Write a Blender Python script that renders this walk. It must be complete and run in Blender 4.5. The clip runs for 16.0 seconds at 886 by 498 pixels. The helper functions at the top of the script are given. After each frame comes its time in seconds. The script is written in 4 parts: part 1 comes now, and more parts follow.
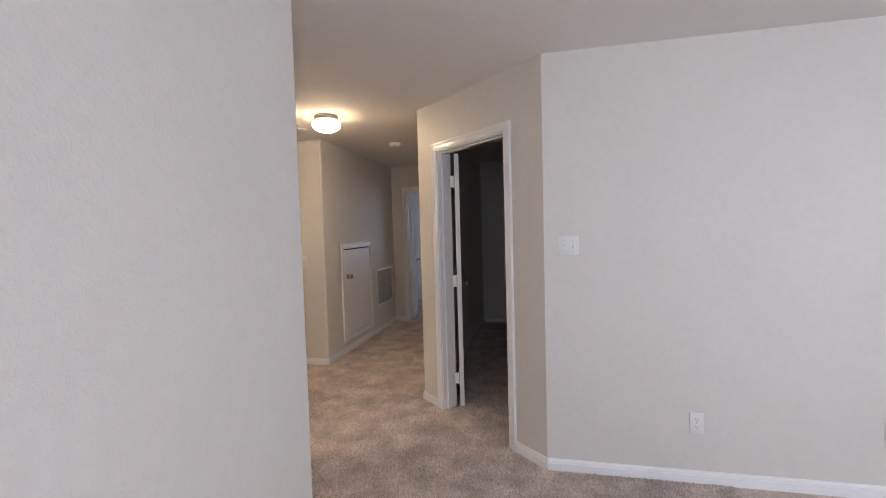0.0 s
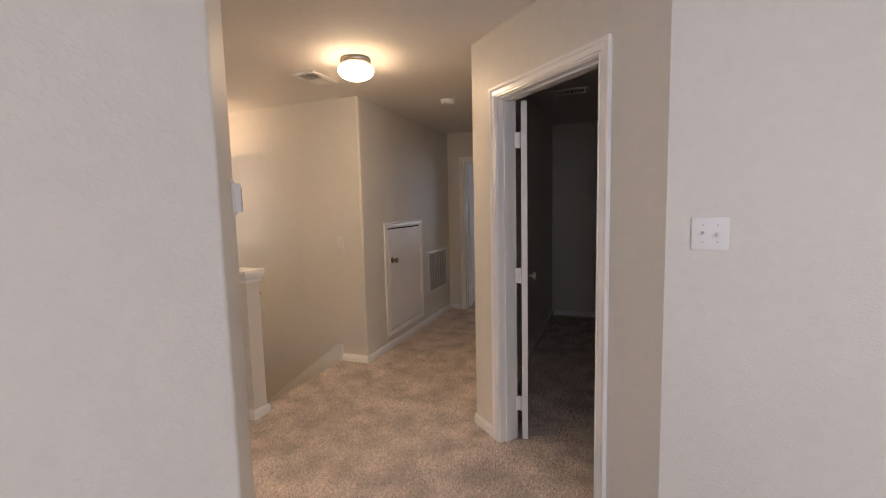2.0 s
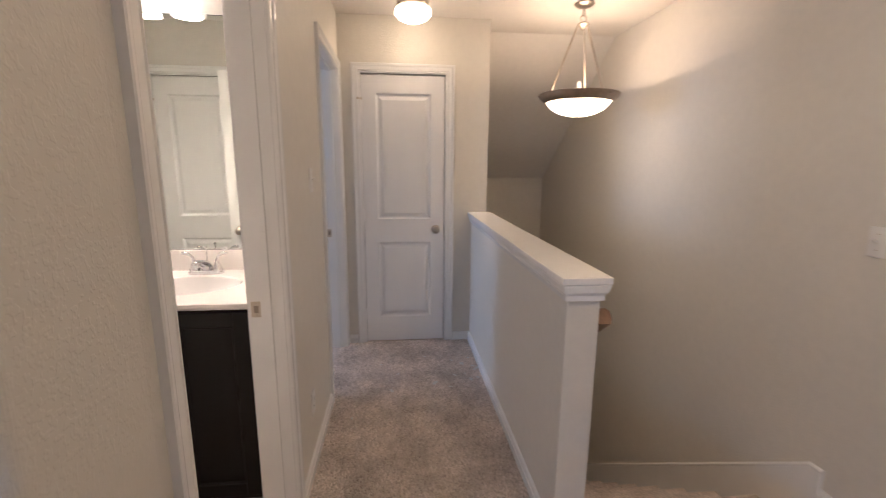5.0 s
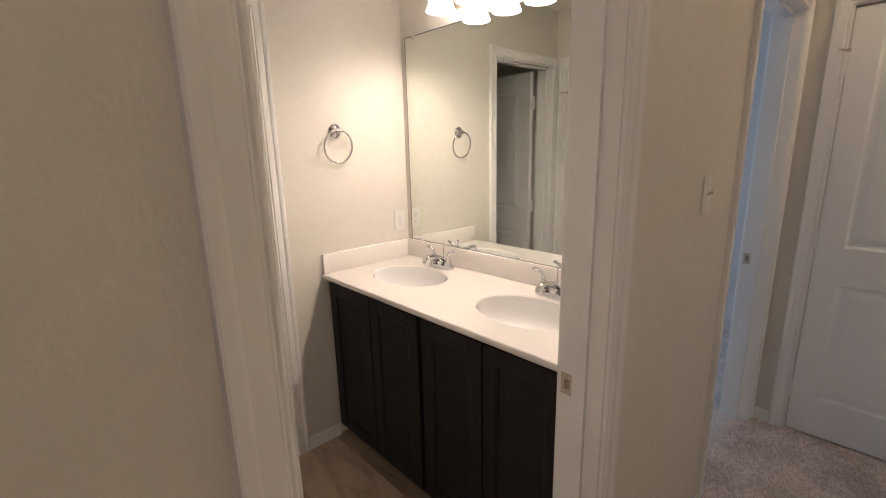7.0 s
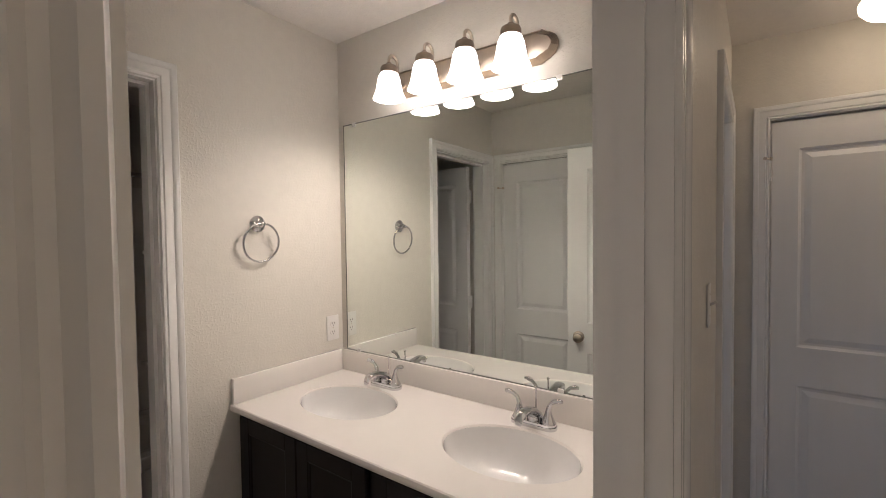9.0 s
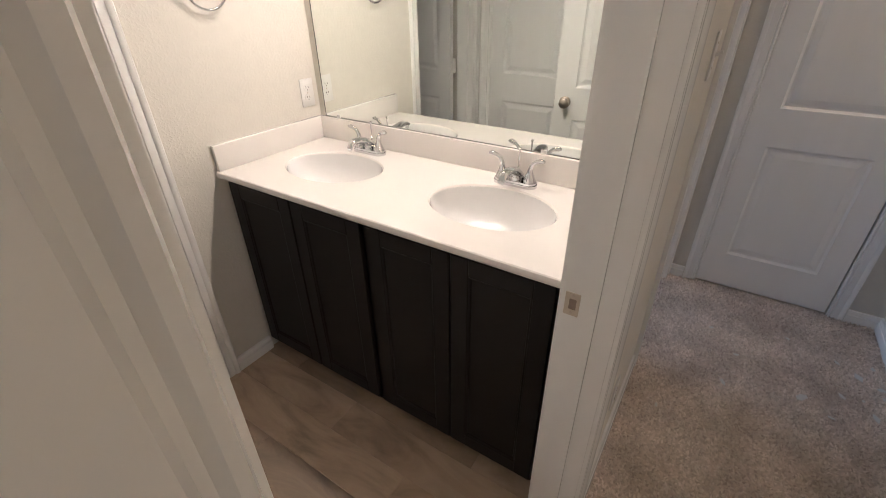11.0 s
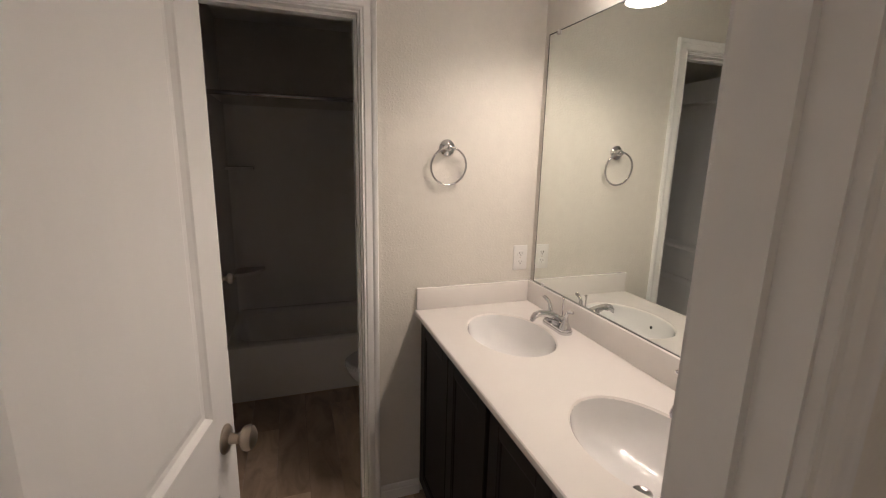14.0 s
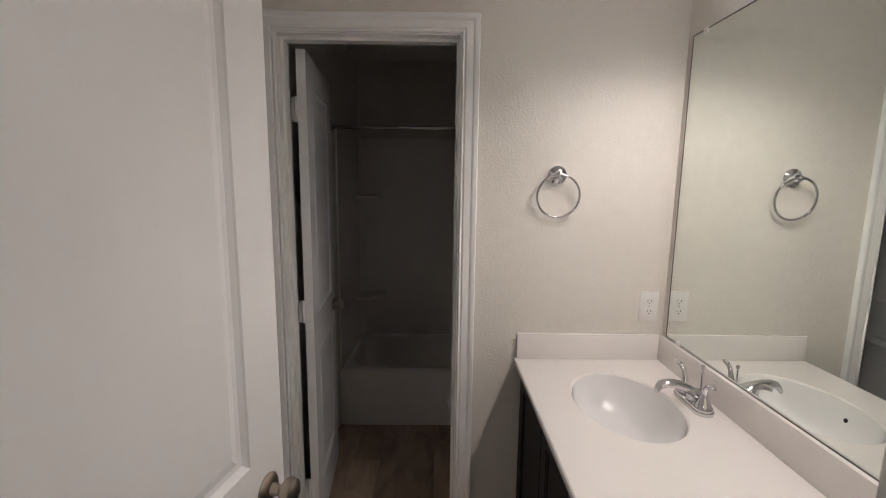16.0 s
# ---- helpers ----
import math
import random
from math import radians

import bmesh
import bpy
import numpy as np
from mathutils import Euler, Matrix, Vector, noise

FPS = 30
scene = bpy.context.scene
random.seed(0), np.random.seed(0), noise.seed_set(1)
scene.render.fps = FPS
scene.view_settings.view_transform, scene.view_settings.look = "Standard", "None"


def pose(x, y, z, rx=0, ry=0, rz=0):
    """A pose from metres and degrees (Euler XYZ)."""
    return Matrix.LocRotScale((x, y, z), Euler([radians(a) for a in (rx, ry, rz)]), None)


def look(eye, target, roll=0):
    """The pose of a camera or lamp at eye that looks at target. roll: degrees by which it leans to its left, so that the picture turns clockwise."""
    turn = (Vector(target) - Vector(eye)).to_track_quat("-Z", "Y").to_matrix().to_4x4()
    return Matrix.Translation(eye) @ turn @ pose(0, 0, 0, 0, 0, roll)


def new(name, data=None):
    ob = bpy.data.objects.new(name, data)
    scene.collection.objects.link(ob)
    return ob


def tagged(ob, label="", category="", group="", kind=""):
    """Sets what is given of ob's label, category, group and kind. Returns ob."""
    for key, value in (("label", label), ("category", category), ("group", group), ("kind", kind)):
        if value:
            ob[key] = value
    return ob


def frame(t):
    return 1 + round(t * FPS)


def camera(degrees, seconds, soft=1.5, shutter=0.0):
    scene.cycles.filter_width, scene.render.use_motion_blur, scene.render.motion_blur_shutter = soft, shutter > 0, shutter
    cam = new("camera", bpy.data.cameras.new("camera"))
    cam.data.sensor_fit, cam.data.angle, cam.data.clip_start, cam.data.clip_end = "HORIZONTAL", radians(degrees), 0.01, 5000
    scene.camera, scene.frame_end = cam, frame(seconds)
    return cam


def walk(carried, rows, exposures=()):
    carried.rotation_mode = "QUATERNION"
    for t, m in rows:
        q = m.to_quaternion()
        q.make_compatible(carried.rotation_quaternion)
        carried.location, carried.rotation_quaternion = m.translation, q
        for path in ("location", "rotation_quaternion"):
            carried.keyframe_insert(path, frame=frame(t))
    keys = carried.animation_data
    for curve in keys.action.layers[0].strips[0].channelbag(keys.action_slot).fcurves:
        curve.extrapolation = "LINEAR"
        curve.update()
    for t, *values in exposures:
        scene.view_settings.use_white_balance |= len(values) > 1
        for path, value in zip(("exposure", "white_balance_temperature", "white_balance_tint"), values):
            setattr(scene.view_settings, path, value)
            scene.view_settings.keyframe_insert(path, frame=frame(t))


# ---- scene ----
cam = camera(90.9, 16.0, soft=0.9, shutter=0.25)
PATH = [
    (0, (0.686, 0.898, 1.459), (0.255, 2.848, 1.363), -1.6),
    (0.5, (0.519, 0.992, 1.472), (0.177, 2.959, 1.353), -3.5),
    (1, (0.468, 1.136, 1.455), (0.142, 3.101, 1.275), -3.5),
    (1.5, (0.549, 1.415, 1.458), (0.018, 3.334, 1.272), -3.4),
    (2, (0.523, 1.758, 1.454), (-0.189, 3.617, 1.258), -1.3),
    (2.5, (0.438, 2.146, 1.469), (-0.332, 3.981, 1.261), -1.3),
    (3, (0.4, 2.533, 1.461), (-0.648, 4.223, 1.249), -1.2),
    (3.5, (0.27, 2.828, 1.478), (-0.946, 4.391, 1.194), -0.8),
    (4, (0.052, 3.085, 1.445), (-1.222, 4.596, 1.142), -1.3),
    (4.4, (-0.124, 3.259, 1.401), (-1.756, 4.37, 1.08), -2.0),
    (4.5, (-0.158, 3.294, 1.391), (-1.893, 4.237, 1.076), -0.7),
    (4.8, (-0.297, 3.391, 1.423), (-2.207, 3.861, 1.064), 0.8),
    (5, (-0.397, 3.431, 1.42), (-2.348, 3.635, 1.034), 0.4),
    (5.2, (-0.51, 3.448, 1.414), (-2.468, 3.456, 1.007), 0.5),
    (7.3, (-1.095, 3.448, 1.498), (-2.379, 1.975, 1.073), -1.7),
    (7.4, (-1.116, 3.419, 1.498), (-2.453, 1.982, 1.116), -1.3),
    (7.5, (-1.126, 3.374, 1.498), (-2.518, 1.976, 1.172), -1.6),
    (8, (-1.144, 3.198, 1.528), (-2.732, 1.991, 1.382), -0.9),
    (8.5, (-1.164, 3.147, 1.538), (-2.759, 1.944, 1.447), -0.6),
    (9, (-1.164, 3.129, 1.533), (-2.785, 1.96, 1.472), -0.7),
    (9.5, (-1.168, 3.124, 1.517), (-2.811, 1.991, 1.421), -0.6),
    (10, (-1.171, 3.109, 1.495), (-2.77, 2.04, 0.986), -0.0),
    (10.2, (-1.167, 3.093, 1.492), (-2.728, 2.07, 0.808), 0.2),
    (12.3, (-1.1725, 3.13, 1.463), (-2.522, 2.19, 0.332), -2.4),
    (12.5, (-1.1785, 3.118, 1.456), (-2.614, 2.122, 0.493), -3.0),
    (13, (-1.24, 3.148, 1.467), (-2.705, 1.94, 0.837), -1.2),
    (13.5, (-1.43, 3.244, 1.493), (-2.45, 1.6, 0.985), 2.9),
    (14, (-1.532, 3.242, 1.548), (-2.175, 1.393, 1.138), 1.3),
    (14.5, (-1.56, 3.137, 1.565), (-2.04, 1.223, 1.237), 0.4),
    (15, (-1.651, 3.12, 1.582), (-1.903, 1.161, 1.265), 0.7),
    (15.5, (-1.723, 3.131, 1.585), (-1.784, 1.154, 1.292), 0.5),
    (16, (-1.718, 3.094, 1.556), (-1.737, 1.117, 1.256), 0.7),
]
EXPOSURES = [
    (0.0, 0.01, 6100, 18), (1.5, -0.03, 6350, 19), (2.5, 0.15, 6750, 24), (3.0, 0.37, 6890, 26), (3.5, 0.35, 6560, 25), (4.0, 0.37, 5930, 22), (4.5, 0.32, 5790, 21), (5.0, -0.08, 5640, 20), (5.2, -0.13, 5590, 20),
    (7.3, -0.76, 5800, 17), (8.0, -1.10, 5600, 17), (9.5, -1.14, 5400, 15), (10.2, -0.87, 5300, 14), (12.3, -0.22, 5780, 20), (12.6, -0.22, 5860, 21),
    (13.0, -0.82, 6050, 20), (13.5, -0.96, 5900, 19), (14.0, -1.18, 5600, 17), (15.0, -1.29, 5250, 15), (16.0, -1.29, 5150, 15),
]
walk(cam, [(t, look(eye, target, roll)) for t, eye, target, roll in PATH], EXPOSURES)

# ---- world, lights, exposure ----
world = bpy.data.worlds.new("world")
scene.world = world
world.use_nodes = True
wn = world.node_tree.nodes
sky = wn.new("ShaderNodeTexSky")
sky.sky_type, sky.sun_disc = "NISHITA", False
sky.sun_elevation, sky.sun_rotation = radians(48), radians(60)
world.node_tree.links.new(sky.outputs[0], wn["Background"].inputs[0])
wn["Background"].inputs[1].default_value = 0.12

WARM, BATH_WARM = (1.0, 0.68, 0.38), (1.0, 0.80, 0.58)


def lamp(name, kind, at, power, colour, **settings):
    data = bpy.data.lights.new(name, kind)
    data.energy, data.color = power, colour
    for key, value in settings.items():
        if key == "radius":
            data.shadow_soft_size = value
        if key == "size":
            data.shape, data.size, data.size_y = "RECTANGLE", value[0], value[1]
    ob = new(name, data)
    ob.matrix_world = at
    return tagged(ob, kind="structure")


# daylight in the window openings
DAY = (0.83, 0.90, 1.0)
lamp("window_light_loft", "AREA", look((1.6, -1.9, 1.45), (1.6, 3, 1.2)), 46, DAY, size=(2.6, 1.4))
# added light from an unseen east side, to lift thermostat wall and hall
lamp("added_light_loft_east", "AREA", look((4.1, 0.6, 1.45), (0, 1.9, 1.1)), 46, DAY, size=(1.8, 1.4))
lamp("window_light_bedroom_west", "AREA", look((-3.3, -1.26, 1.45), (-3.3, 3, 1.0)), 60, (0.54, 0.74, 1.0), size=(1.4, 1.4))
lamp("window_light_bedroom_far", "AREA", look((0.8, 11.85, 1.5), (-0.6, 7, 0.9)), 18, (0.66, 0.8, 1.0), size=(1.7, 1.4))
sun = lamp("sun", "SUN", look((4, 3, 8), (0, 0, 0)), 2.0, (1.0, 0.95, 0.88))
sun.data.angle = radians(0.5)
# bulbs in the fittings
lamp("pendant_bulb", "POINT", pose(-3.36, 4.65, 1.805), 7, WARM, radius=0.03)
for n in range(4):
    lamp("vanity_bulb", "POINT", pose(-2.445, 1.955 + 0.176 * n, 2.105), 17.0, BATH_WARM, radius=0.022)


# ---- materials ----
def material(name, colour, rough=0.5, metal=0.0, **o):
    """Principled material: o may hold vary, scale, stretch, bump, bump_scale, coat, spot (colour, scale, size), emit."""
    m = bpy.data.materials.new(name)
    m.use_nodes = True
    nt, n = m.node_tree, m.node_tree.nodes
    b = n["Principled BSDF"]
    b.inputs["Base Color"].default_value = (*colour, 1)
    b.inputs["Roughness"].default_value, b.inputs["Metallic"].default_value = rough, metal
    co = n.new("ShaderNodeTexCoord")
    mp = n.new("ShaderNodeMapping")
    mp.inputs["Scale"].default_value = o.get("stretch", (1, 1, 1))
    geo = n.new("ShaderNodeNewGeometry")
    nt.links.new(geo.outputs["Position"] if o.get("world", True) else co.outputs["Object"], mp.inputs[0])

    def noise_node(scale, detail=4, rough_=0.55):
        t = n.new("ShaderNodeTexNoise")
        t.inputs["Scale"].default_value, t.inputs["Detail"].default_value, t.inputs["Roughness"].default_value = scale, detail, rough_
        nt.links.new(mp.outputs[0], t.inputs["Vector"])
        return t

    vary = o.get("vary", 0.0)
    if vary:
        fine, broad = noise_node(o.get("scale", 60), 3), noise_node(o.get("broad", 1.3), 3)
        mix = n.new("ShaderNodeMath")
        mix.operation = "ADD"
        nt.links.new(fine.outputs[0], mix.inputs[0])
        nt.links.new(broad.outputs[0], mix.inputs[1])
        ramp = n.new("ShaderNodeMapRange")
        ramp.inputs["From Min"].default_value, ramp.inputs["From Max"].default_value = 0.7, 1.3
        ramp.inputs["To Min"].default_value, ramp.inputs["To Max"].default_value = 1 - vary, 1 + vary
        nt.links.new(mix.outputs[0], ramp.inputs["Value"])
        mul = n.new("ShaderNodeVectorMath")
        mul.operation = "SCALE"
        mul.inputs[0].default_value = colour
        nt.links.new(ramp.outputs[0], mul.inputs["Scale"])
        nt.links.new(mul.outputs[0], b.inputs["Base Color"])
        rr = n.new("ShaderNodeMapRange")
        rr.inputs["To Min"].default_value, rr.inputs["To Max"].default_value = max(rough - o.get("worn", 0.08), 0.02), min(rough + o.get("worn", 0.08), 1)
        nt.links.new(broad.outputs[0], rr.inputs["Value"])
        nt.links.new(rr.outputs[0], b.inputs["Roughness"])
    if o.get("bump"):
        bn = noise_node(o.get("bump_scale", 90), o.get("bump_detail", 2))
        bp = n.new("ShaderNodeBump")
        bp.inputs["Strength"].default_value, bp.inputs["Distance"].default_value = o["bump"], o.get("depth", 0.002)
        if o.get("splat"):
            drop = n.new("ShaderNodeMapRange")
            drop.interpolation_type = "SMOOTHSTEP"
            drop.inputs["From Min"].default_value, drop.inputs["From Max"].default_value = o["splat"]
            nt.links.new(bn.outputs[0], drop.inputs["Value"])
            nt.links.new(drop.outputs[0], bp.inputs["Height"])
        else:
            nt.links.new(bn.outputs[0], bp.inputs["Height"])
        nt.links.new(bp.outputs[0], b.inputs["Normal"])
    b.inputs["Specular IOR Level"].default_value = o.get("specular", 0.5)
    if o.get("coat"):
        b.inputs["Coat Weight"].default_value = o["coat"]
        b.inputs["Coat Roughness"].default_value = 0.08
    if o.get("emit"):
        b.inputs["Emission Color"].default_value = (*o["emit"][:3], 1)
        b.inputs["Emission Strength"].default_value = o["emit"][3]
        if o.get("down"):
            # emission is cut on upward faces, so less glow reaches the ceiling
            split, fall = n.new("ShaderNodeSeparateXYZ"), n.new("ShaderNodeMapRange")
            nt.links.new(geo.outputs["Normal"], split.inputs[0])
            fall.inputs["From Min"].default_value, fall.inputs["From Max"].default_value = 0.6, -0.5
            fall.inputs["To Min"].default_value, fall.inputs["To Max"].default_value = 0.12 * o["emit"][3], o["emit"][3]
            nt.links.new(split.outputs["Z"], fall.inputs["Value"])
            nt.links.new(fall.outputs[0], b.inputs["Emission Strength"])
    return m


def tuft_material():
    """Carpet pile: each tuft its own shade, with broader worn patches."""
    m = material("carpet_pile", (0.44, 0.36, 0.29), 0.95)
    nt, n = m.node_tree, m.node_tree.nodes
    geo, big = n.new("ShaderNodeNewGeometry"), n.new("ShaderNodeTexNoise")
    big.inputs["Scale"].default_value, big.inputs["Detail"].default_value = 5.0, 4
    nt.links.new(geo.outputs["Position"], big.inputs["Vector"])
    ramp = n.new("ShaderNodeValToRGB")
    e = ramp.color_ramp.elements
    e[0].position, e[0].color = 0.0, (0.51, 0.425, 0.37, 1)
    e[1].position, e[1].color = 1.0, (0.86, 0.765, 0.70, 1)
    e.new(0.35).color = (0.70, 0.60, 0.535, 1)
    nt.links.new(geo.outputs["Random Per Island"], ramp.inputs[0])
    tone = n.new("ShaderNodeMapRange")
    tone.inputs["From Min"].default_value, tone.inputs["From Max"].default_value = 0.35, 0.65
    tone.inputs["To Min"].default_value, tone.inputs["To Max"].default_value = 0.78, 1.18
    nt.links.new(big.outputs[0], tone.inputs["Value"])
    mul = n.new("ShaderNodeVectorMath")
    mul.operation = "SCALE"
    nt.links.new(ramp.outputs[0], mul.inputs[0])
    nt.links.new(tone.outputs[0], mul.inputs["Scale"])
    nt.links.new(mul.outputs[0], n["Principled BSDF"].inputs["Base Color"])
    return m


WALL = material("wall_paint", (0.695, 0.662, 0.600), 0.5, vary=0.03, scale=25, bump=0.25, bump_scale=100, depth=0.0016, bump_detail=1, splat=(0.47, 0.64))
CEIL = material("ceiling_paint", (0.78, 0.745, 0.70), 0.75, vary=0.03, scale=25, bump=0.28, bump_scale=100, depth=0.0016, bump_detail=1, splat=(0.47, 0.64))
TRIM = material("trim_paint", (0.86, 0.85, 0.83), 0.25, worn=0.04, vary=0.02, scale=9, bump=0.06, bump_scale=60, depth=0.001)
DOOR = material("door_paint", (0.84, 0.83, 0.82), 0.36, vary=0.02, scale=12, stretch=(1, 1, 0.12), bump=0.12, bump_scale=160, depth=0.0008)
CARPET = material("carpet", (0.66, 0.565, 0.50), 0.95, vary=0.3, scale=70, broad=5, bump=1.0, bump_scale=90, depth=0.012, bump_detail=3)
TUFT = tuft_material()
# black that stands in for shade in gaps, slots, holes and ducts
BLACK = material("shade_black", (0.012, 0.011, 0.01), 0.9)
NICKEL = material("satin_nickel", (0.55, 0.48, 0.40), 0.36, 1.0, vary=0.08, scale=30)
KNOB_METAL = material("aged_nickel", (0.46, 0.40, 0.335), 0.3, 1.0, vary=0.1, scale=30)
STRIKE = material("brushed_strike", (0.60, 0.53, 0.44), 0.45, 1.0, vary=0.08, scale=40)
CHROME = material("chrome", (0.64, 0.64, 0.65), 0.06, 1.0)
BRONZE = material("antique_nickel", (0.33, 0.27, 0.22), 0.38, 1.0, vary=0.15, scale=25)
MIRROR = material("mirror_glass", (0.86, 0.90, 0.86), 0.005, 1.0)
MARBLE = material("cultured_marble", (0.80, 0.765, 0.73), 0.16, vary=0.02, scale=6, coat=0.5)
PORCELAIN = material("porcelain", (0.80, 0.79, 0.78), 0.1, vary=0.01, coat=0.6)
ACRYLIC = material("tub_acrylic", (0.87, 0.845, 0.80), 0.18, vary=0.02, scale=5)
ESPRESSO = material("espresso_wood", (0.008, 0.0065, 0.006), 0.5, specular=0.28, vary=0.35, scale=8, stretch=(1, 1, 0.1), bump=0.15, bump_scale=60, depth=0.0008)
PLASTIC = material("white_plastic", (0.77, 0.755, 0.73), 0.35, vary=0.015, scale=20)
OAK = material("stained_oak", (0.27, 0.15, 0.08), 0.4, vary=0.25, scale=40, stretch=(0.15, 1, 1), bump=0.1)
SCREEN = material("dark_display", (0.02, 0.022, 0.024), 0.12)
SCRAP = material("plaster_scrap", (0.78, 0.77, 0.75), 0.8, vary=0.06)
PEN = material("writing_grey", (0.25, 0.24, 0.23), 0.6)
GLOW = material("lit_opal_glass", (0.9, 0.86, 0.8), 0.25, emit=(1.0, 0.745, 0.44, 62.0), down=True)
GLOW_DIM = material("lit_opal_glass_dim", (0.9, 0.86, 0.8), 0.25, emit=(1.0, 0.745, 0.44, 19.0), down=True)
GLOW_PENDANT = material("lit_alabaster_glass", (0.9, 0.86, 0.8), 0.25, emit=(1.0, 0.755, 0.46, 11.0))
GLOW_BATH = material("lit_frosted_glass", (0.9, 0.88, 0.84), 0.25, emit=(1.0, 0.83, 0.63, 15.0))
GROUND = material("lawn", (0.07, 0.1, 0.04), 0.95, vary=0.4, scale=3)


def glass_material():
    m = bpy.data.materials.new("window_glass")
    m.use_nodes = True
    b = m.node_tree.nodes["Principled BSDF"]
    b.inputs["Base Color"].default_value = (0.95, 0.98, 0.97, 1)
    b.inputs["Roughness"].default_value, b.inputs["Transmission Weight"].default_value, b.inputs["IOR"].default_value = 0.0, 1.0, 1.45
    return m


GLASS = glass_material()


def plank_material():
    m = material("vinyl_plank", (0.30, 0.235, 0.175), 0.42)
    nt, n = m.node_tree, m.node_tree.nodes
    b = n["Principled BSDF"]
    info, geo = n.new("ShaderNodeObjectInfo"), n.new("ShaderNodeNewGeometry")
    shift = n.new("ShaderNodeVectorMath")
    shift.operation = "MULTIPLY_ADD"
    shift.inputs[1].default_value = (2.4, 0.8, 1.0)
    comb = n.new("ShaderNodeCombineXYZ")
    k = n.new("ShaderNodeMath")
    k.operation = "MULTIPLY"
    k.inputs[1].default_value = 37.0
    nt.links.new(info.outputs["Random"], k.inputs[0])
    nt.links.new(k.outputs[0], comb.inputs[0])
    nt.links.new(k.outputs[0], comb.inputs[1])
    nt.links.new(geo.outputs["Position"], shift.inputs[0])
    nt.links.new(comb.outputs[0], shift.inputs[2])
    grain = n.new("ShaderNodeTexNoise")
    grain.inputs["Scale"].default_value, grain.inputs["Detail"].default_value, grain.inputs["Distortion"].default_value = 3.4, 8, 1.1
    grain.inputs["Roughness"].default_value = 0.6
    nt.links.new(shift.outputs[0], grain.inputs["Vector"])
    ramp = n.new("ShaderNodeValToRGB")
    e = ramp.color_ramp.elements
    e[0].position, e[0].color = 0.33, (0.27, 0.21, 0.155, 1)
    e[1].position, e[1].color = 0.68, (0.49, 0.375, 0.275, 1)
    e.new(0.48).color = (0.40, 0.30, 0.215, 1)
    nt.links.new(grain.outputs[0], ramp.inputs[0])
    tone = n.new("ShaderNodeMapRange")
    tone.inputs["To Min"].default_value, tone.inputs["To Max"].default_value = 0.78, 1.18
    nt.links.new(info.outputs["Random"], tone.inputs["Value"])
    mul = n.new("ShaderNodeVectorMath")
    mul.operation = "SCALE"
    nt.links.new(ramp.outputs[0], mul.inputs[0])
    nt.links.new(tone.outputs[0], mul.inputs["Scale"])
    nt.links.new(mul.outputs[0], b.inputs["Base Color"])
    bump = n.new("ShaderNodeBump")
    bump.inputs["Strength"].default_value, bump.inputs["Distance"].default_value = 0.25, 0.001
    nt.links.new(grain.outputs[0], bump.inputs["Height"])
    nt.links.new(bump.outputs[0], b.inputs["Normal"])
    return m


PLANK = plank_material()


# ---- mesh helpers ----
def mesh_object(name, bm, mat, smooth=False):
    bmesh.ops.recalc_face_normals(bm, faces=bm.faces[:])
    me = bpy.data.meshes.new(name)
    bm.to_mesh(me)
    bm.free()
    me.materials.append(mat)
    if smooth:
        for p in me.polygons:
            p.use_smooth = True
        me.set_sharp_from_angle(angle=radians(38))
    return new(name, me)


def part(name, bm, mat, parent=None, label="", smooth=True):
    """Links a bmesh, given in the coordinates of its parent, as one mesh object under it."""
    ob = mesh_object(name, bm, mat, smooth)
    if parent is not None:
        ob.parent = parent
    return tagged(ob, label)


def thing(name, at, label, category, group="", kind=""):
    ob = new(name)
    ob.empty_display_size = 0.05
    ob.matrix_world = at
    return tagged(ob, label, category, group, kind)


def structure(name, bm, mat, label="", smooth=False):
    return tagged(mesh_object(name, bm, mat, smooth), label, kind="structure")


def box(x0, x1, y0, y1, z0, z1, bevel=0.0, bm=None, segments=2):
    tmp = bmesh.new()
    bmesh.ops.create_cube(tmp, size=1.0)
    for v in tmp.verts:
        v.co = Vector(((x0 + x1) / 2 + v.co.x * (x1 - x0), (y0 + y1) / 2 + v.co.y * (y1 - y0), (z0 + z1) / 2 + v.co.z * (z1 - z0)))
    if bevel:
        bmesh.ops.bevel(tmp, geom=tmp.edges[:], offset=bevel, segments=segments, affect="EDGES", profile=0.5)
    return join(bm, tmp)


def join(bm, other, m=None):
    """Adds the bmesh other to bm (or gives it back, when there is none)."""
    if m is not None:
        bmesh.ops.transform(other, matrix=m, verts=other.verts[:])
    if bm is None:
        return other
    me = bpy.data.meshes.new("joined")
    other.to_mesh(me)
    other.free()
    bm.from_mesh(me)
    bpy.data.meshes.remove(me)
    return bm


def prism(poly, z0, z1, bm=None):
    bm = bm or bmesh.new()
    low = [bm.verts.new((x, y, z0)) for x, y in poly]
    high = [bm.verts.new((x, y, z1)) for x, y in poly]
    bm.faces.new(low[::-1])
    bm.faces.new(high)
    for i in range(len(poly)):
        j = (i + 1) % len(poly)
        bm.faces.new((low[i], low[j], high[j], high[i]))
    return bm


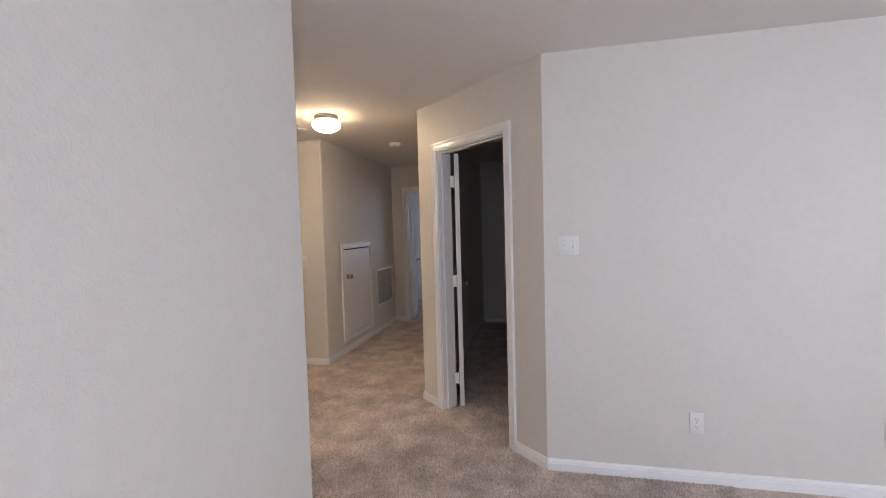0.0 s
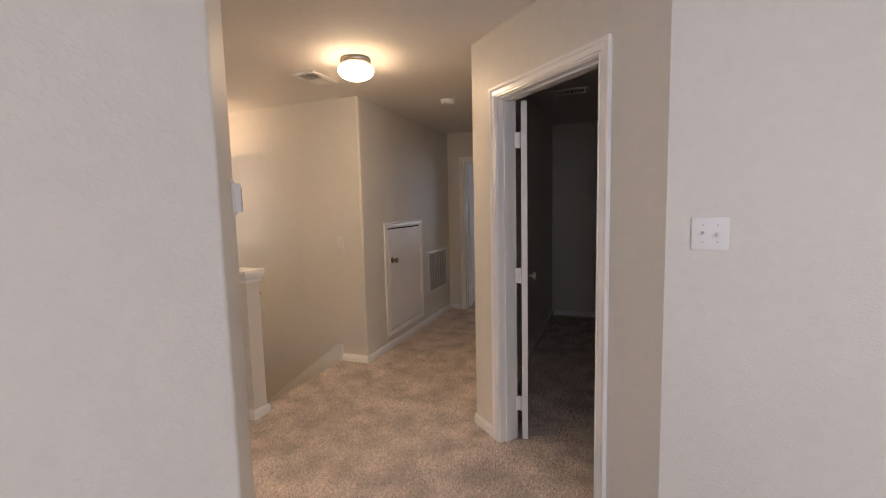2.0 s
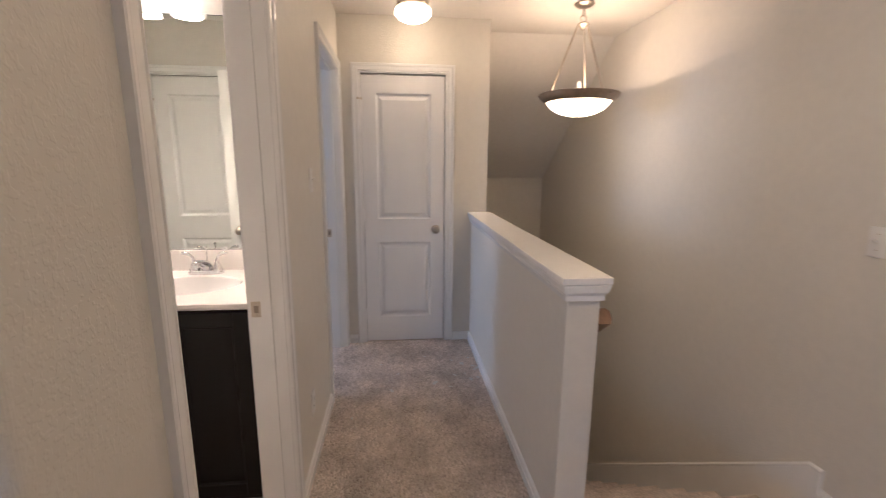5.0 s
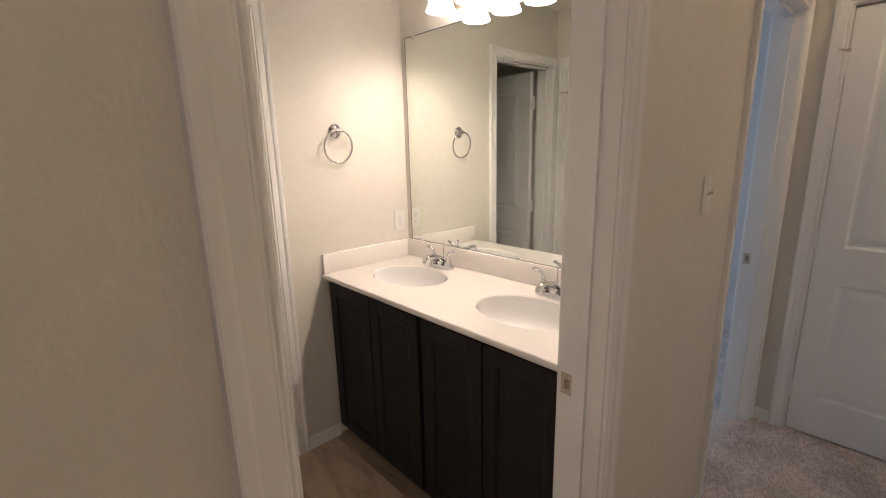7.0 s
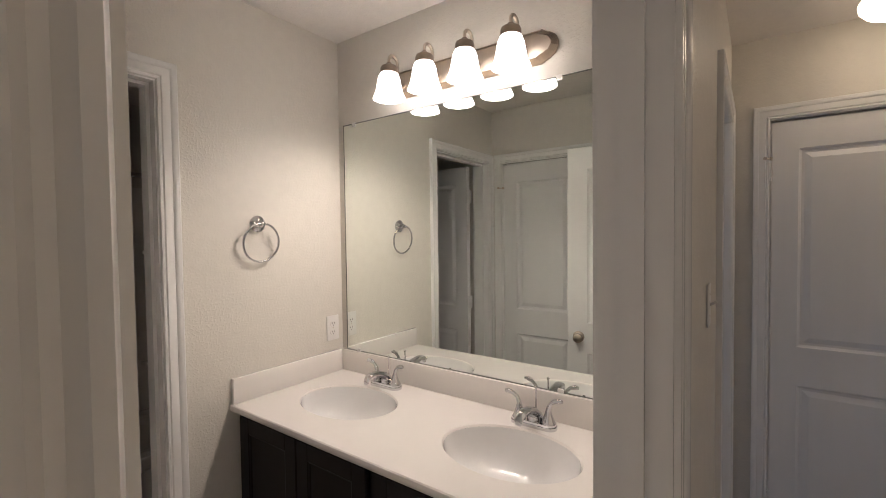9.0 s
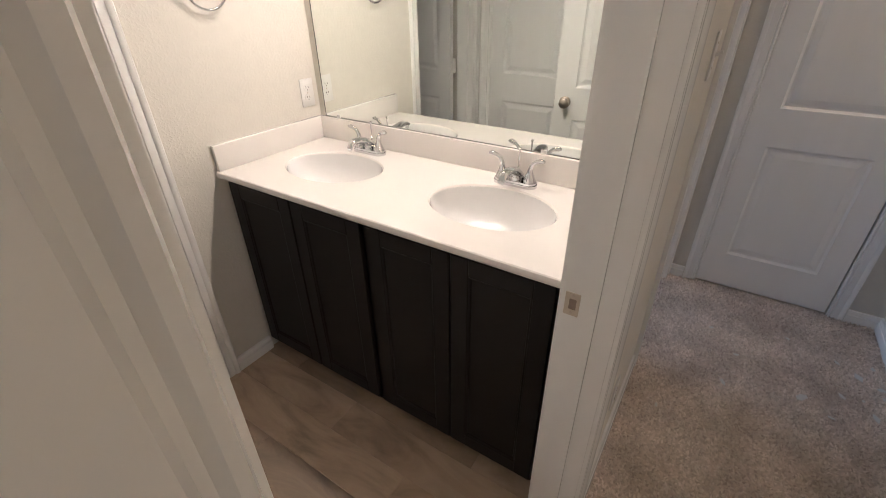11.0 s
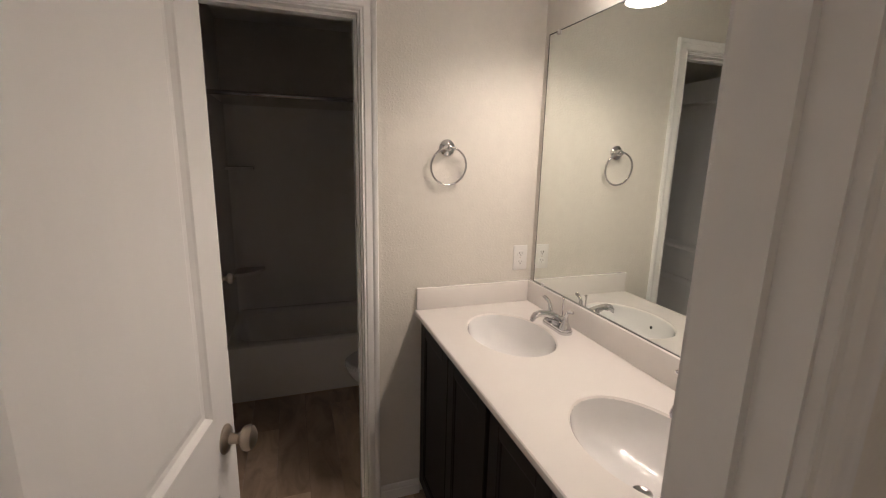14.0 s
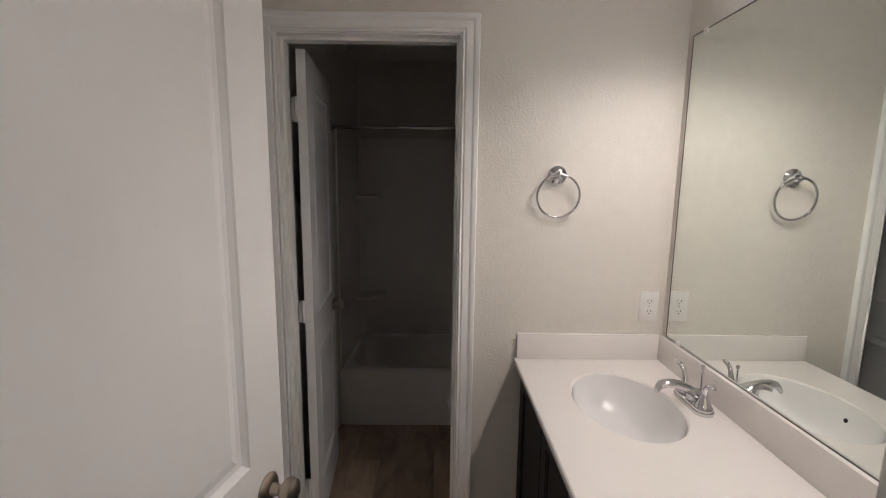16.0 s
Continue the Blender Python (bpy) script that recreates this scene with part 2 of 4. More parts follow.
def rounded(poly, radii, steps=4):
    """A polygon with some of its corners rounded: radii maps the corner's number to its radius."""
    out = []
    for i, p in enumerate(poly):
        if i not in radii:
            out.append(p)
            continue
        p, a, c = Vector(p), Vector(poly[i - 1]), Vector(poly[(i + 1) % len(poly)])
        u, v = (a - p).normalized(), (c - p).normalized()
        half = u.angle(v) / 2
        r = radii[i]
        mid = p + (u + v).normalized() * (r / math.sin(half))
        s, e = p + u * (r / math.tan(half)) - mid, p + v * (r / math.tan(half)) - mid
        for k in range(steps + 1):
            d = s.lerp(e, k / steps).normalized() * r
            out.append(tuple(mid + d))
    return out


def sweep(points, profile, normal, closed=False, bm=None, caps=True):
    """Moves a profile of (side, out) pairs along a line with mitred corners; out is along normal."""
    bm = bm or bmesh.new()
    n = Vector(normal).normalized()
    pts = [Vector(p) for p in points]
    count = len(pts)
    rings = []
    for i, p in enumerate(pts):
        before = (p - pts[i - 1]).normalized() if i > 0 or closed else None
        after = (pts[(i + 1) % count] - p).normalized() if i < count - 1 or closed else None
        d1, d2 = before or after, after or before
        s1, s2 = d1.cross(n), d2.cross(n)
        m = s1 + s2
        m = m / (m.length * max((m.normalized()).dot(s1), 0.2))
        rings.append([bm.verts.new(p + m * u + n * v) for u, v in profile])
    k = len(profile)
    for i in range(count if closed else count - 1):
        a, b = rings[i], rings[(i + 1) % count]
        for j in range(k):
            bm.faces.new((a[j], a[(j + 1) % k], b[(j + 1) % k], b[j]))
    if not closed and caps:
        bm.faces.new(rings[0][::-1])
        bm.faces.new(rings[-1])
    return bm


def lathe(profile, segments=28, m=None, bm=None):
    """Turns (radius, z) pairs round z."""
    t = bmesh.new()
    rings = []
    for r, z in profile:
        if r < 1e-5:
            rings.append([t.verts.new((0, 0, z))])
        else:
            rings.append([t.verts.new((r * math.cos(2 * math.pi * k / segments), r * math.sin(2 * math.pi * k / segments), z)) for k in range(segments)])
    for a, b in zip(rings, rings[1:]):
        for k in range(segments):
            l = (k + 1) % segments
            if len(a) == 1 and len(b) == 1:
                continue
            if len(a) == 1:
                t.faces.new((a[0], b[k], b[l]))
            elif len(b) == 1:
                t.faces.new((a[k], a[l], b[0]))
            else:
                t.faces.new((a[k], a[l], b[l], b[k]))
    return join(bm, t, m)


def tube(points, radius, segments=10, bm=None, radii=None, closed=False):
    """A round bar along a line of points."""
    t = bmesh.new()
    pts = [Vector(p) for p in points]
    rings, count = [], len(pts)
    ref = None
    for i, p in enumerate(pts):
        a = pts[i - 1] if i > 0 or closed else p
        c = pts[(i + 1) % count] if i < count - 1 or closed else p
        d = (c - a).normalized()
        if ref is None:
            ref = d.orthogonal().normalized()
        ref = (ref - d * ref.dot(d)).normalized()
        other = d.cross(ref)
        r = radii[i] if radii else radius
        rings.append([t.verts.new(p + (ref * math.cos(2 * math.pi * k / segments) + other * math.sin(2 * math.pi * k / segments)) * r) for k in range(segments)])
    for i in range(count if closed else count - 1):
        a, b = rings[i], rings[(i + 1) % count]
        for k in range(segments):
            t.faces.new((a[k], a[(k + 1) % segments], b[(k + 1) % segments], b[k]))
    if not closed:
        t.faces.new(rings[0][::-1])
        t.faces.new(rings[-1])
    return join(bm, t)


def arc(centre, radius, a0, a1, steps, u, v):
    c, u, v = Vector(centre), Vector(u), Vector(v)
    return [c + u * (radius * math.cos(radians(a0 + (a1 - a0) * k / steps))) + v * (radius * math.sin(radians(a0 + (a1 - a0) * k / steps))) for k in range(steps + 1)]


# ---- structure ----
H, T = 2.44, 0.115          # ceiling height, wall thickness
XW, YN, YEND = -1.58, 5.21, 7.50      # passage's west wall, stair's north wall, end of the passage
YS, YB = 3.02, 2.905        # corridor's south face, bathroom's face of the same wall
XC = -3.745                 # closet wall
CC, CB = Vector((-0.292, 4.454)), Vector((0.713, 3.511))   # ends of the slanted door wall
E0, E1 = (-0.205, 2.42), (-0.825, 3.048)
BX, BY = -2.565, 1.52       # bathroom: mirror wall, towel wall
BE = -1.09                  # bathroom's east wall
TS = -0.295                 # wall behind the tub
HEAD = 2.068               # door openings' height


def wall(name, a, b, side, openings=(), z0=0.0, z1=H, t=T, label=""):
    """A wall whose face runs from a to b; its thickness lies to the left (side 1) or right (-1) of that way. openings: (from, to, sill, head)."""
    a, b = Vector(a), Vector(b)
    d = (b - a).normalized()
    n = Vector((-d.y, d.x)) * side
    bm = bmesh.new()

    def block(s0, s1, lo, hi):
        if s1 - s0 > 1e-4 and hi - lo > 1e-4:
            p = [a + d * s0, a + d * s1, a + d * s1 + n * t, a + d * s0 + n * t]
            prism([tuple(q) for q in p], lo, hi, bm)

    at = 0.0
    for s0, s1, sill, head in openings:
        block(at, s0, z0, z1)
        block(s0, s1, z0, sill)
        block(s0, s1, head, z1)
        at = s1
    block(at, (b - a).length, z0, z1)
    return structure(name, bm, WALL, label or "beige-grey painted drywall with orange-peel texture")


# start room
LX0, LX1, LY0 = -0.205, 4.2, -2.0
structure("wall_loft_west", prism(rounded([(LX0, LY0 - T), (LX0, E0[1]), E1, (-1.10, YS), (-1.1845, YS), (-1.1845, YB), (-0.84, YB), (LX0 - T, E0[1] - 0.05), (LX0 - T, LY0 - T)], {1: 0.025, 2: 0.02}), 0, H), WALL, "beige-grey painted drywall with rounded corners")
wall("wall_loft_north", CB, (LX1, CB.y), 1)
wall("wall_loft_south", (LX0, LY0), (LX1, LY0), -1, [(0.5, 3.1, 0.75, 2.15)])
# opening made for the added, unseen east window
wall("wall_loft_east", (LX1, LY0 - T), (LX1, CB.y + T), -1, [(1.815, 3.615, 0.75, 2.15)])
DOOR_A, DOOR_B = 0.276, 1.068
wall("wall_slanted", CC, CB, 1, [(DOOR_A, DOOR_B, 0, HEAD)])
# bedroom behind the slanted wall
wall("wall_passage_east", (CC.x, CC.y), (CC.x, 7.65), -1, t=0.125)
wall("wall_bedroom_north", (-0.167, 7.535), (2.0, 7.535), 1)
# unseen wall, set close so that bounced light brightens the room
wall("wall_bedroom_east", (2.0, CB.y + T), (2.0, 7.65), -1)
# passage
structure("wall_passage_west", prism(rounded([(XW, YEND + T), (XW, YN), (-6.0, YN), (-6.0, YN + T), (XW - T, YN + T), (XW - T, YEND + T)], {1: 0.02}), -2.6, H), WALL, "beige-grey painted drywall with a rounded corner")
FD0, FD1 = -1.358, -0.57
wall("wall_passage_end", (XW, YEND), (CC.x, YEND), 1, [(FD0 - XW, FD1 - XW, 0, HEAD)], t=0.118)
# room at the end of the passage
wall("wall_far_west", (-1.75, 7.62), (-1.75, 12.0), 1)
wall("wall_far_east", (3.0, 7.65), (3.0, 12.0), -1)
wall("wall_far_north", (-1.9, 12.0), (3.1, 12.0), 1, [(1.9, 3.6, 0.8, 2.2)])
wall("wall_far_south", (-1.75, 7.62), (XW - T, 7.62), -1)
# corridor
D2A, D2B = -3.68, -2.89
BD0, BD1 = -1.954, -1.1845
wall("wall_corridor_south", (-5.2, YS), (BD1, YS), -1, [(D2A + 5.2, D2B + 5.2, 0, HEAD), (BD0 + 5.2, BD1 + 5.2 - 0.0005, 0, HEAD)], t=YS - YB)
CL0, CL1 = 3.161, 3.807
CLN = 4.118
wall("wall_closet", (XC, YS), (XC, CLN), 1, [(CL0 - YS, CL1 - YS, 0, HEAD)])
wall("wall_closet_back", (-4.6, YS), (-4.6, CLN - T), 1)
wall("wall_stair_south", (XC - T, CLN), (-6.0, CLN), 1, z0=-2.6, t=0.113)
wall("wall_stair_end", (-5.69, CLN), (-5.69, YN), 1, z0=-2.6)
wall("wall_stair_below", (-1.86, CLN - 0.002), (XC - T, CLN - 0.002), 1, z0=-2.6, z1=-0.30, t=0.11)
# west bedroom
wall("wall_west_bedroom_south", (-5.2, -1.3), (BX - T, -1.3), -1, [(1.2, 2.6, 0.75, 2.15)])
wall("wall_west_bedroom_west", (-5.2, -1.4), (-5.2, YS), 1)
# bathroom
wall("wall_mirror", (BX, -1.4), (BX, YB), 1, label="beige-grey painted drywall behind the vanity")
TD0, TD1 = -1.800, -1.143
wall("wall_towel", (BX, BY), (BE, BY), -1, [(TD0 - BX, TD1 - BX, 0, HEAD)])
LD0, LD1 = 1.60, 2.23
wall("wall_bath_east", (BE, TS - T), (BE, YB), -1, [(LD0 - TS + T, LD1 - TS + T, 0, HEAD)])
wall("wall_tub", (BX, TS), (BE, TS), -1)
wall("wall_linen_back", (-0.45, 1.0), (-0.45, 2.4), -1, t=0.08)

# ceilings
def slab(name, poly, z0, z1, mat, label):
    return structure(name, prism(poly, z0, z1), mat, label)


slab("ceiling", [(-6.1, -2.2), (4.4, -2.2), (4.4, 12.2), (-6.1, 12.2)], H, H + 0.15, CEIL, "off-white textured drywall ceiling")
bm = bmesh.new()
for q in ([(-4.05, H), (-5.70, 1.245), (-5.70, 1.40), (-4.05, H + 0.1)],):
    lo = [bm.verts.new((x, CLN - 0.01, z)) for x, z in q]
    hi = [bm.verts.new((x, YN + 0.01, z)) for x, z in q]
    bm.faces.new(lo)
    bm.faces.new(hi[::-1])
    for i in range(4):
        bm.faces.new((lo[i], hi[i], hi[(i + 1) % 4], lo[(i + 1) % 4]))
structure("ceiling_stair_slope", bm, CEIL, "sloped drywall soffit over the stairs")

# floors
STX = -1.86
bm = bmesh.new()
for poly in ([(LX0 - T, LY0 - T), (LX1 + T, LY0 - T), (LX1 + T, 7.56), (-1.0, 7.56), (-1.0, (YS + YB) / 2), (LX0 - T, (YS + YB) / 2)],
             [(STX, (YS + YB) / 2), (-1.0, (YS + YB) / 2), (-1.0, 7.56), (STX, 7.56)],
             [(-5.3, (YS + YB) / 2), (STX, (YS + YB) / 2), (STX, 4.05), (-5.3, 4.05)],
             [(-5.3, -1.4), (BX - T / 2, -1.4), (BX - T / 2, (YS + YB) / 2), (-5.3, (YS + YB) / 2)],
             [(-1.9, 7.56), (3.1, 7.56), (3.1, 12.1), (-1.9, 12.1)]):
    prism(poly, -0.25, 0.0, bm)
floor = structure("floor", bm, CARPET, "mottled brown-beige cut-pile carpet")
slab("floor_bathroom", [(BX - T / 2, TS - T), (BE + 0.7, TS - T), (BE + 0.7, (YS + YB) / 2 - 0.002), (BX - T / 2, (YS + YB) / 2 - 0.002)], -0.25, -0.008, BLACK, "subfloor under the vinyl planks")
slab("floor_lower", [(-6.1, 3.9), (-1.5, 3.9), (-1.5, 5.4), (-6.1, 5.4)], -2.75, -2.6, CARPET, "carpeted lower landing")
structure("wall_under_floor", box(STX + 0.002, STX + 0.1, 4.05, YN, -2.6, -0.25), WALL)
slab("ground", [(-400, -400), (400, -400), (400, 400), (-400, 400)], -3.3, -3.1, GROUND, "green lawn outside the windows")
# outer shell
bm = bmesh.new()
for x0, x1, y0, y1 in ((-6.3, -6.1, -2.4, 12.4), (4.4, 4.6, -2.4, 12.4)):
    box(x0, x1, y0, y1, -3.1, H, bm=bm)
box(-6.1, LX0 - T - 0.01, -2.4, -2.2, -3.1, 0.5, bm=bm)
box(-6.1, 4.4, 3.0, 3.1, -3.1, -2.62, bm=bm)
structure("wall_outer", bm, WALL, "plain outer wall of the house")

# ---- baseboards and casings ----
BASE = [(0.0, 0.0), (0.016, 0.0), (0.016, 0.045), (0.012, 0.049), (0.013, 0.056), (0.007, 0.067), (0.0, 0.070)]
CASE = [(0.0, 0.0), (0.0, 0.009), (0.002, 0.0125), (0.006, 0.013), (0.009, 0.0095), (0.012, 0.0095), (0.015, 0.0135), (0.020, 0.0145), (0.040, 0.0125), (0.045, 0.0175), (0.052, 0.020), (0.059, 0.020), (0.062, 0.017), (0.062, 0.0)]


def baseboard(points, side=1):
    """Along the foot of a wall; the room lies to the right of the way (side 1) or to the left."""
    pr = BASE if side == 1 else [(-u, v) for u, v in BASE]
    return structure("baseboard", sweep([(x, y, 0.0) for x, y in points], pr, (0, 0, 1)), TRIM, "white painted stepped baseboard", smooth=True)


def casing(name, a, b, out, z1=HEAD, reveal=-0.011, z0=0.0):
    """Mitred door casing round an opening from a to b (plan points on the face), standing proud along out."""
    a, b, o = Vector((*a, 0)), Vector((*b, 0)), Vector((*out, 0)).normalized()
    d = (b - a).normalized()
    p = [a - d * reveal + Vector((0, 0, z0)), a - d * reveal + Vector((0, 0, z1 + reveal)), b + d * reveal + Vector((0, 0, z1 + reveal)), b + d * reveal + Vector((0, 0, z0))]
    if (p[1] - p[0]).cross(o).dot(d) > 0:
        pr = [(-u, v) for u, v in CASE]
    else:
        pr = CASE
    return structure(name, sweep(p, pr, o), TRIM, "white painted moulded door casing", smooth=True)


def jamb(a, b, n, t, stop_from, z1=HEAD):
    """Door jambs and head with a stop, lining the opening from a to b, of depth t along n."""
    a, b, n = Vector(a), Vector(b), Vector(n).normalized()
    d = (b - a).normalized()
    bm = bmesh.new()

    def q(p0, s0, s1, w0, w1, lo, hi):
        prism([tuple(p0 + d * s + n * w) for s, w in ((s0, w0), (s1, w0), (s1, w1), (s0, w1))], lo, hi, bm)

    L = (b - a).length
    for s0, s1, lo, hi in ((0, 0.016, 0, z1), (L - 0.016, L, 0, z1), (0.016, L - 0.016, z1 - 0.016, z1)):
        q(a, s0, s1, -0.002, t + 0.002, lo, hi)
    st = stop_from
    for s0, s1, lo, hi in ((0.016, 0.027, 0, z1 - 0.016), (L - 0.027, L - 0.016, 0, z1 - 0.016), (0.027, L - 0.027, z1 - 0.027, z1 - 0.016)):
        q(a, s0, s1, st, st + 0.035, lo, hi)
    return structure("door_jamb", bm, TRIM, "white painted door jamb with a stop")


# ---- doors ----
KNOB = [(0.0, 0.0), (0.032, 0.0), (0.033, 0.004), (0.028, 0.009), (0.013, 0.012), (0.011, 0.030), (0.014, 0.034), (0.026, 0.041), (0.029, 0.050), (0.026, 0.060), (0.015, 0.067), (0.0, 0.069)]


def door_leaf(name, width, height, hinge, angle, label, knob_sides=(1, -1), hinge_side=1, mat=None, group="", reach=0.004, pin_stop=False):
    """A two-panel door that hangs at hinge (x, y); angle: the way it points, in degrees from +x. The knob sits near its free end. hinge_side: the side on which the barrels show."""
    at = pose(hinge[0], hinge[1], 0.012, 0, 0, angle)
    root = thing(name, at, label, "door", group)
    t = 0.0175
    bm = bmesh.new()
    st, z = 0.112, [0.0, 0.20, 0.805, 0.985, height - 0.125, height]
    xs = [0.0, st, width - st, width]
    if width < 0.66:
        xs = [0.0, 0.10, width - 0.10, width]
    # stiles and rails, with recessed and raised panel fields
    for x0, x1, z0, z1 in ((xs[0], xs[1], 0, height), (xs[2], xs[3], 0, height), (xs[1], xs[2], z[0], z[1]), (xs[1], xs[2], z[2], z[3]), (xs[1], xs[2], z[4], z[5])):
        box(x0, x1, -t, t, z0, z1, bm=bm)
    body = part("slab", bm, mat or DOOR, root, smooth=False)
    for z0, z1 in ((z[1], z[2]), (z[3], z[4])):
        pb = bmesh.new()
        x0, x1 = xs[1], xs[2]
        for s in (1, -1):
            rings = []
            for inset, depth in ((0.0, t), (0.003, t - 0.004), (0.011, t - 0.011), (0.022, t - 0.012), (0.046, t - 0.003)):
                rings.append([pb.verts.new((x, s * depth, zz)) for x, zz in ((x0 + inset, z0 + inset), (x1 - inset, z0 + inset), (x1 - inset, z1 - inset), (x0 + inset, z1 - inset))])
            for a, b in zip(rings, rings[1:]):
                for k in range(4):
                    pb.faces.new((a[k], a[(k + 1) % 4], b[(k + 1) % 4], b[k]))
            pb.faces.new(rings[-1])
        part("panel", pb, mat or DOOR, root, smooth=False)
    for s in knob_sides:
        kb = lathe(KNOB, 24, pose(width - 0.062, s * t, 0.905, -90 * s, 0, 0))
        part("knob", kb, KNOB_METAL, root, "satin nickel round knob")
    lb = box(width - 0.001, width + 0.002, -0.012, 0.012, 0.875, 0.935, 0.001)
    part("latch_plate", lb, NICKEL, root, "satin nickel latch plate")
    for hz in (0.23, 1.02, height - 0.22):
        hb = box(-0.004, 0.0, -t, t + reach, hz - 0.045, hz + 0.045) if hinge_side > 0 else box(-0.004, 0.0, -t - reach, t, hz - 0.045, hz + 0.045)
        tube([(-0.004, hinge_side * (t + 0.005), hz - 0.047), (-0.004, hinge_side * (t + 0.005), hz + 0.047)], 0.006, 8, hb)
        part("hinge", hb, TRIM, root, "painted-over hinge")
    if pin_stop:
        y, z = hinge_side * (t + 0.006), height - 0.165
        sb = tube([(-0.004, y, z - 0.006), (-0.004, y, z + 0.008)], 0.009, 10)
        tube([(-0.004, y, z), (-0.022, y + hinge_side * 0.034, z)], 0.0035, 8, sb)
        tube([(-0.022, y + hinge_side * 0.034, z), (-0.025, y + hinge_side * 0.040, z)], 0.008, 10, sb)
        part("pin_stop", sb, STRIKE, root, "aged metal hinge-pin stop")
    return root


dS = (CB - CC).normalized()
nS = Vector((-dS.y, dS.x))
pA, pB = CC + dS * DOOR_A, CC + dS * DOOR_B
casing("door_casing", pA, pB, -nS)
casing("door_casing", pA + nS * T, pB + nS * T, nS)
jamb(pA, pB, nS, T, 0.035)
hA = pA + dS * 0.026 + nS * (T + 0.005)
door_leaf("bedroom_door", 0.762, 2.031, (hA.x + 0.045, hA.y - 0.01), 100, "white two-panel bedroom door standing wide open", (-1,), 1, reach=0.036)
# bathroom
casing("door_casing", (BD0, YS), (BD1, YS), (0, 1))
casing("door_casing", (BD0, YB), (BD1, YB), (0, -1))
jamb((BD0, YS), (BD1, YS), (0, -1), YS - YB, 0.04)
door_leaf("bathroom_door", 0.717, 2.031, (-1.2155, YB - 0.006), 258.5, "white two-panel bathroom door standing open inwards", (1, -1), 1)
# strike plates
def strike(x, y, z, sx):
    root = thing("strike_plate", pose(x, y, z), "satin nickel strike plate on the white door jamb", "strike plate")
    bm = bmesh.new()
    for b in ((-0.016, 0.016, -0.029, -0.014), (-0.016, 0.016, 0.014, 0.029), (-0.016, -0.007, -0.014, 0.014), (0.009, 0.016, -0.014, 0.014)):
        box(0, sx * 0.002, b[0], b[1], b[2], b[3], bm=bm)
    part("plate", bm, STRIKE, root, smooth=False)
    # dark sheet paints the shade of the latch hole
    part("hole", box(0, sx * 0.0005, -0.007, 0.009, -0.014, 0.014), BRONZE, root, "dark metal sheet for the shade in the latch hole", smooth=False)
    for s in (1, -1):
        part("screw", lathe([(0.0035, 0.0), (0.003, 0.0012), (0, 0.0012)], 10, pose(sx * 0.002, 0, s * 0.0215, 0, 90 * sx, 0)), NICKEL, root)
    return root


strike(BD0 + 0.016, 2.925, 0.905, 1)
strike(D2A + 0.016, 2.925, 0.905, 1)
# west bedroom's door
casing("door_casing", (D2A, YS), (D2B, YS), (0, 1))
casing("door_casing", (D2A, YB), (D2B, YB), (0, -1))
jamb((D2A, YS), (D2B, YS), (0, -1), YS - YB, 0.04)
door_leaf("west_bedroom_door", 0.75, 2.031, (D2B - 0.02, YB + 0.006), 275, "white two-panel bedroom door standing open", (1,), 1)
# closet
casing("door_casing", (XC, CL0), (XC, CL1), (1, 0))
jamb((XC, CL0), (XC, CL1), (-1, 0), T, 0.04)
door_leaf("closet_door", 0.604, 2.027, (XC - 0.02, CL0 + 0.019), 90, "white two-panel closet door, shut", (-1,), -1, pin_stop=True)
# toilet room
casing("door_casing", (TD0, BY), (TD1, BY), (0, 1))
casing("door_casing", (TD0, BY - T), (TD1, BY - T), (0, -1))
jamb((TD0, BY), (TD1, BY), (0, -1), T, 0.035)
door_leaf("toilet_room_door", 0.585, 2.031, (-1.194, BY - T - 0.030), 275.4, "white two-panel door of the toilet room, open", (1, -1), 1, reach=0.022)
# linen closet
casing("door_casing", (BE, LD0), (BE, LD1), (-1, 0))
jamb((BE, LD0), (BE, LD1), (1, 0), T, 0.04)
door_leaf("linen_door", 0.588, 2.027, (BE + 0.02, LD0 + 0.019), 90, "white two-panel linen closet door, shut", (1,), 1, pin_stop=True)
# far room
casing("door_casing", (FD0, YEND), (FD1, YEND), (0, -1))
jamb((FD0, YEND), (FD1, YEND), (0, 1), 0.118, 0.035)
door_leaf("far_bedroom_door", 0.75, 2.031, (FD0 + 0.03, YEND + 0.14), 101, "white two-panel door at the passage's end, open", (1, -1), 1, reach=0.02)

baseboard([(LX0, LY0 + 0.02), (LX0, E0[1]), E1, (-1.10, YS), (BD1 + 0.053, YS)])
baseboard([tuple(CB - Vector((0, 0))), (LX1 - 0.02, CB.y)])
baseboard([(CC.x, YEND), tuple(CC), tuple(CC + dS * (DOOR_A - 0.053))])
baseboard([tuple(CC + dS * (DOOR_B + 0.053)), tuple(CB)])
baseboard([(-1.845, YN), (XW, YN), (XW, YEND), (FD0 - 0.053, YEND)])
baseboard([(BD0 - 0.053, YS), (D2B + 0.053, YS)])
baseboard([(XC, YS), (XC, CL0 - 0.053)])
baseboard([(XC, CL1 + 0.053), (XC, 4.0), (-1.765, 4.0), (-1.765, CLN), (-1.85, CLN)])
baseboard([(-0.167, 4.9), (-0.167, 7.535), (1.98, 7.535)])
baseboard([(TD0 - 0.053, BY), (BX + 0.53, BY)])
baseboard([(BE, LD1 + 0.07), (BE, YB)], -1)

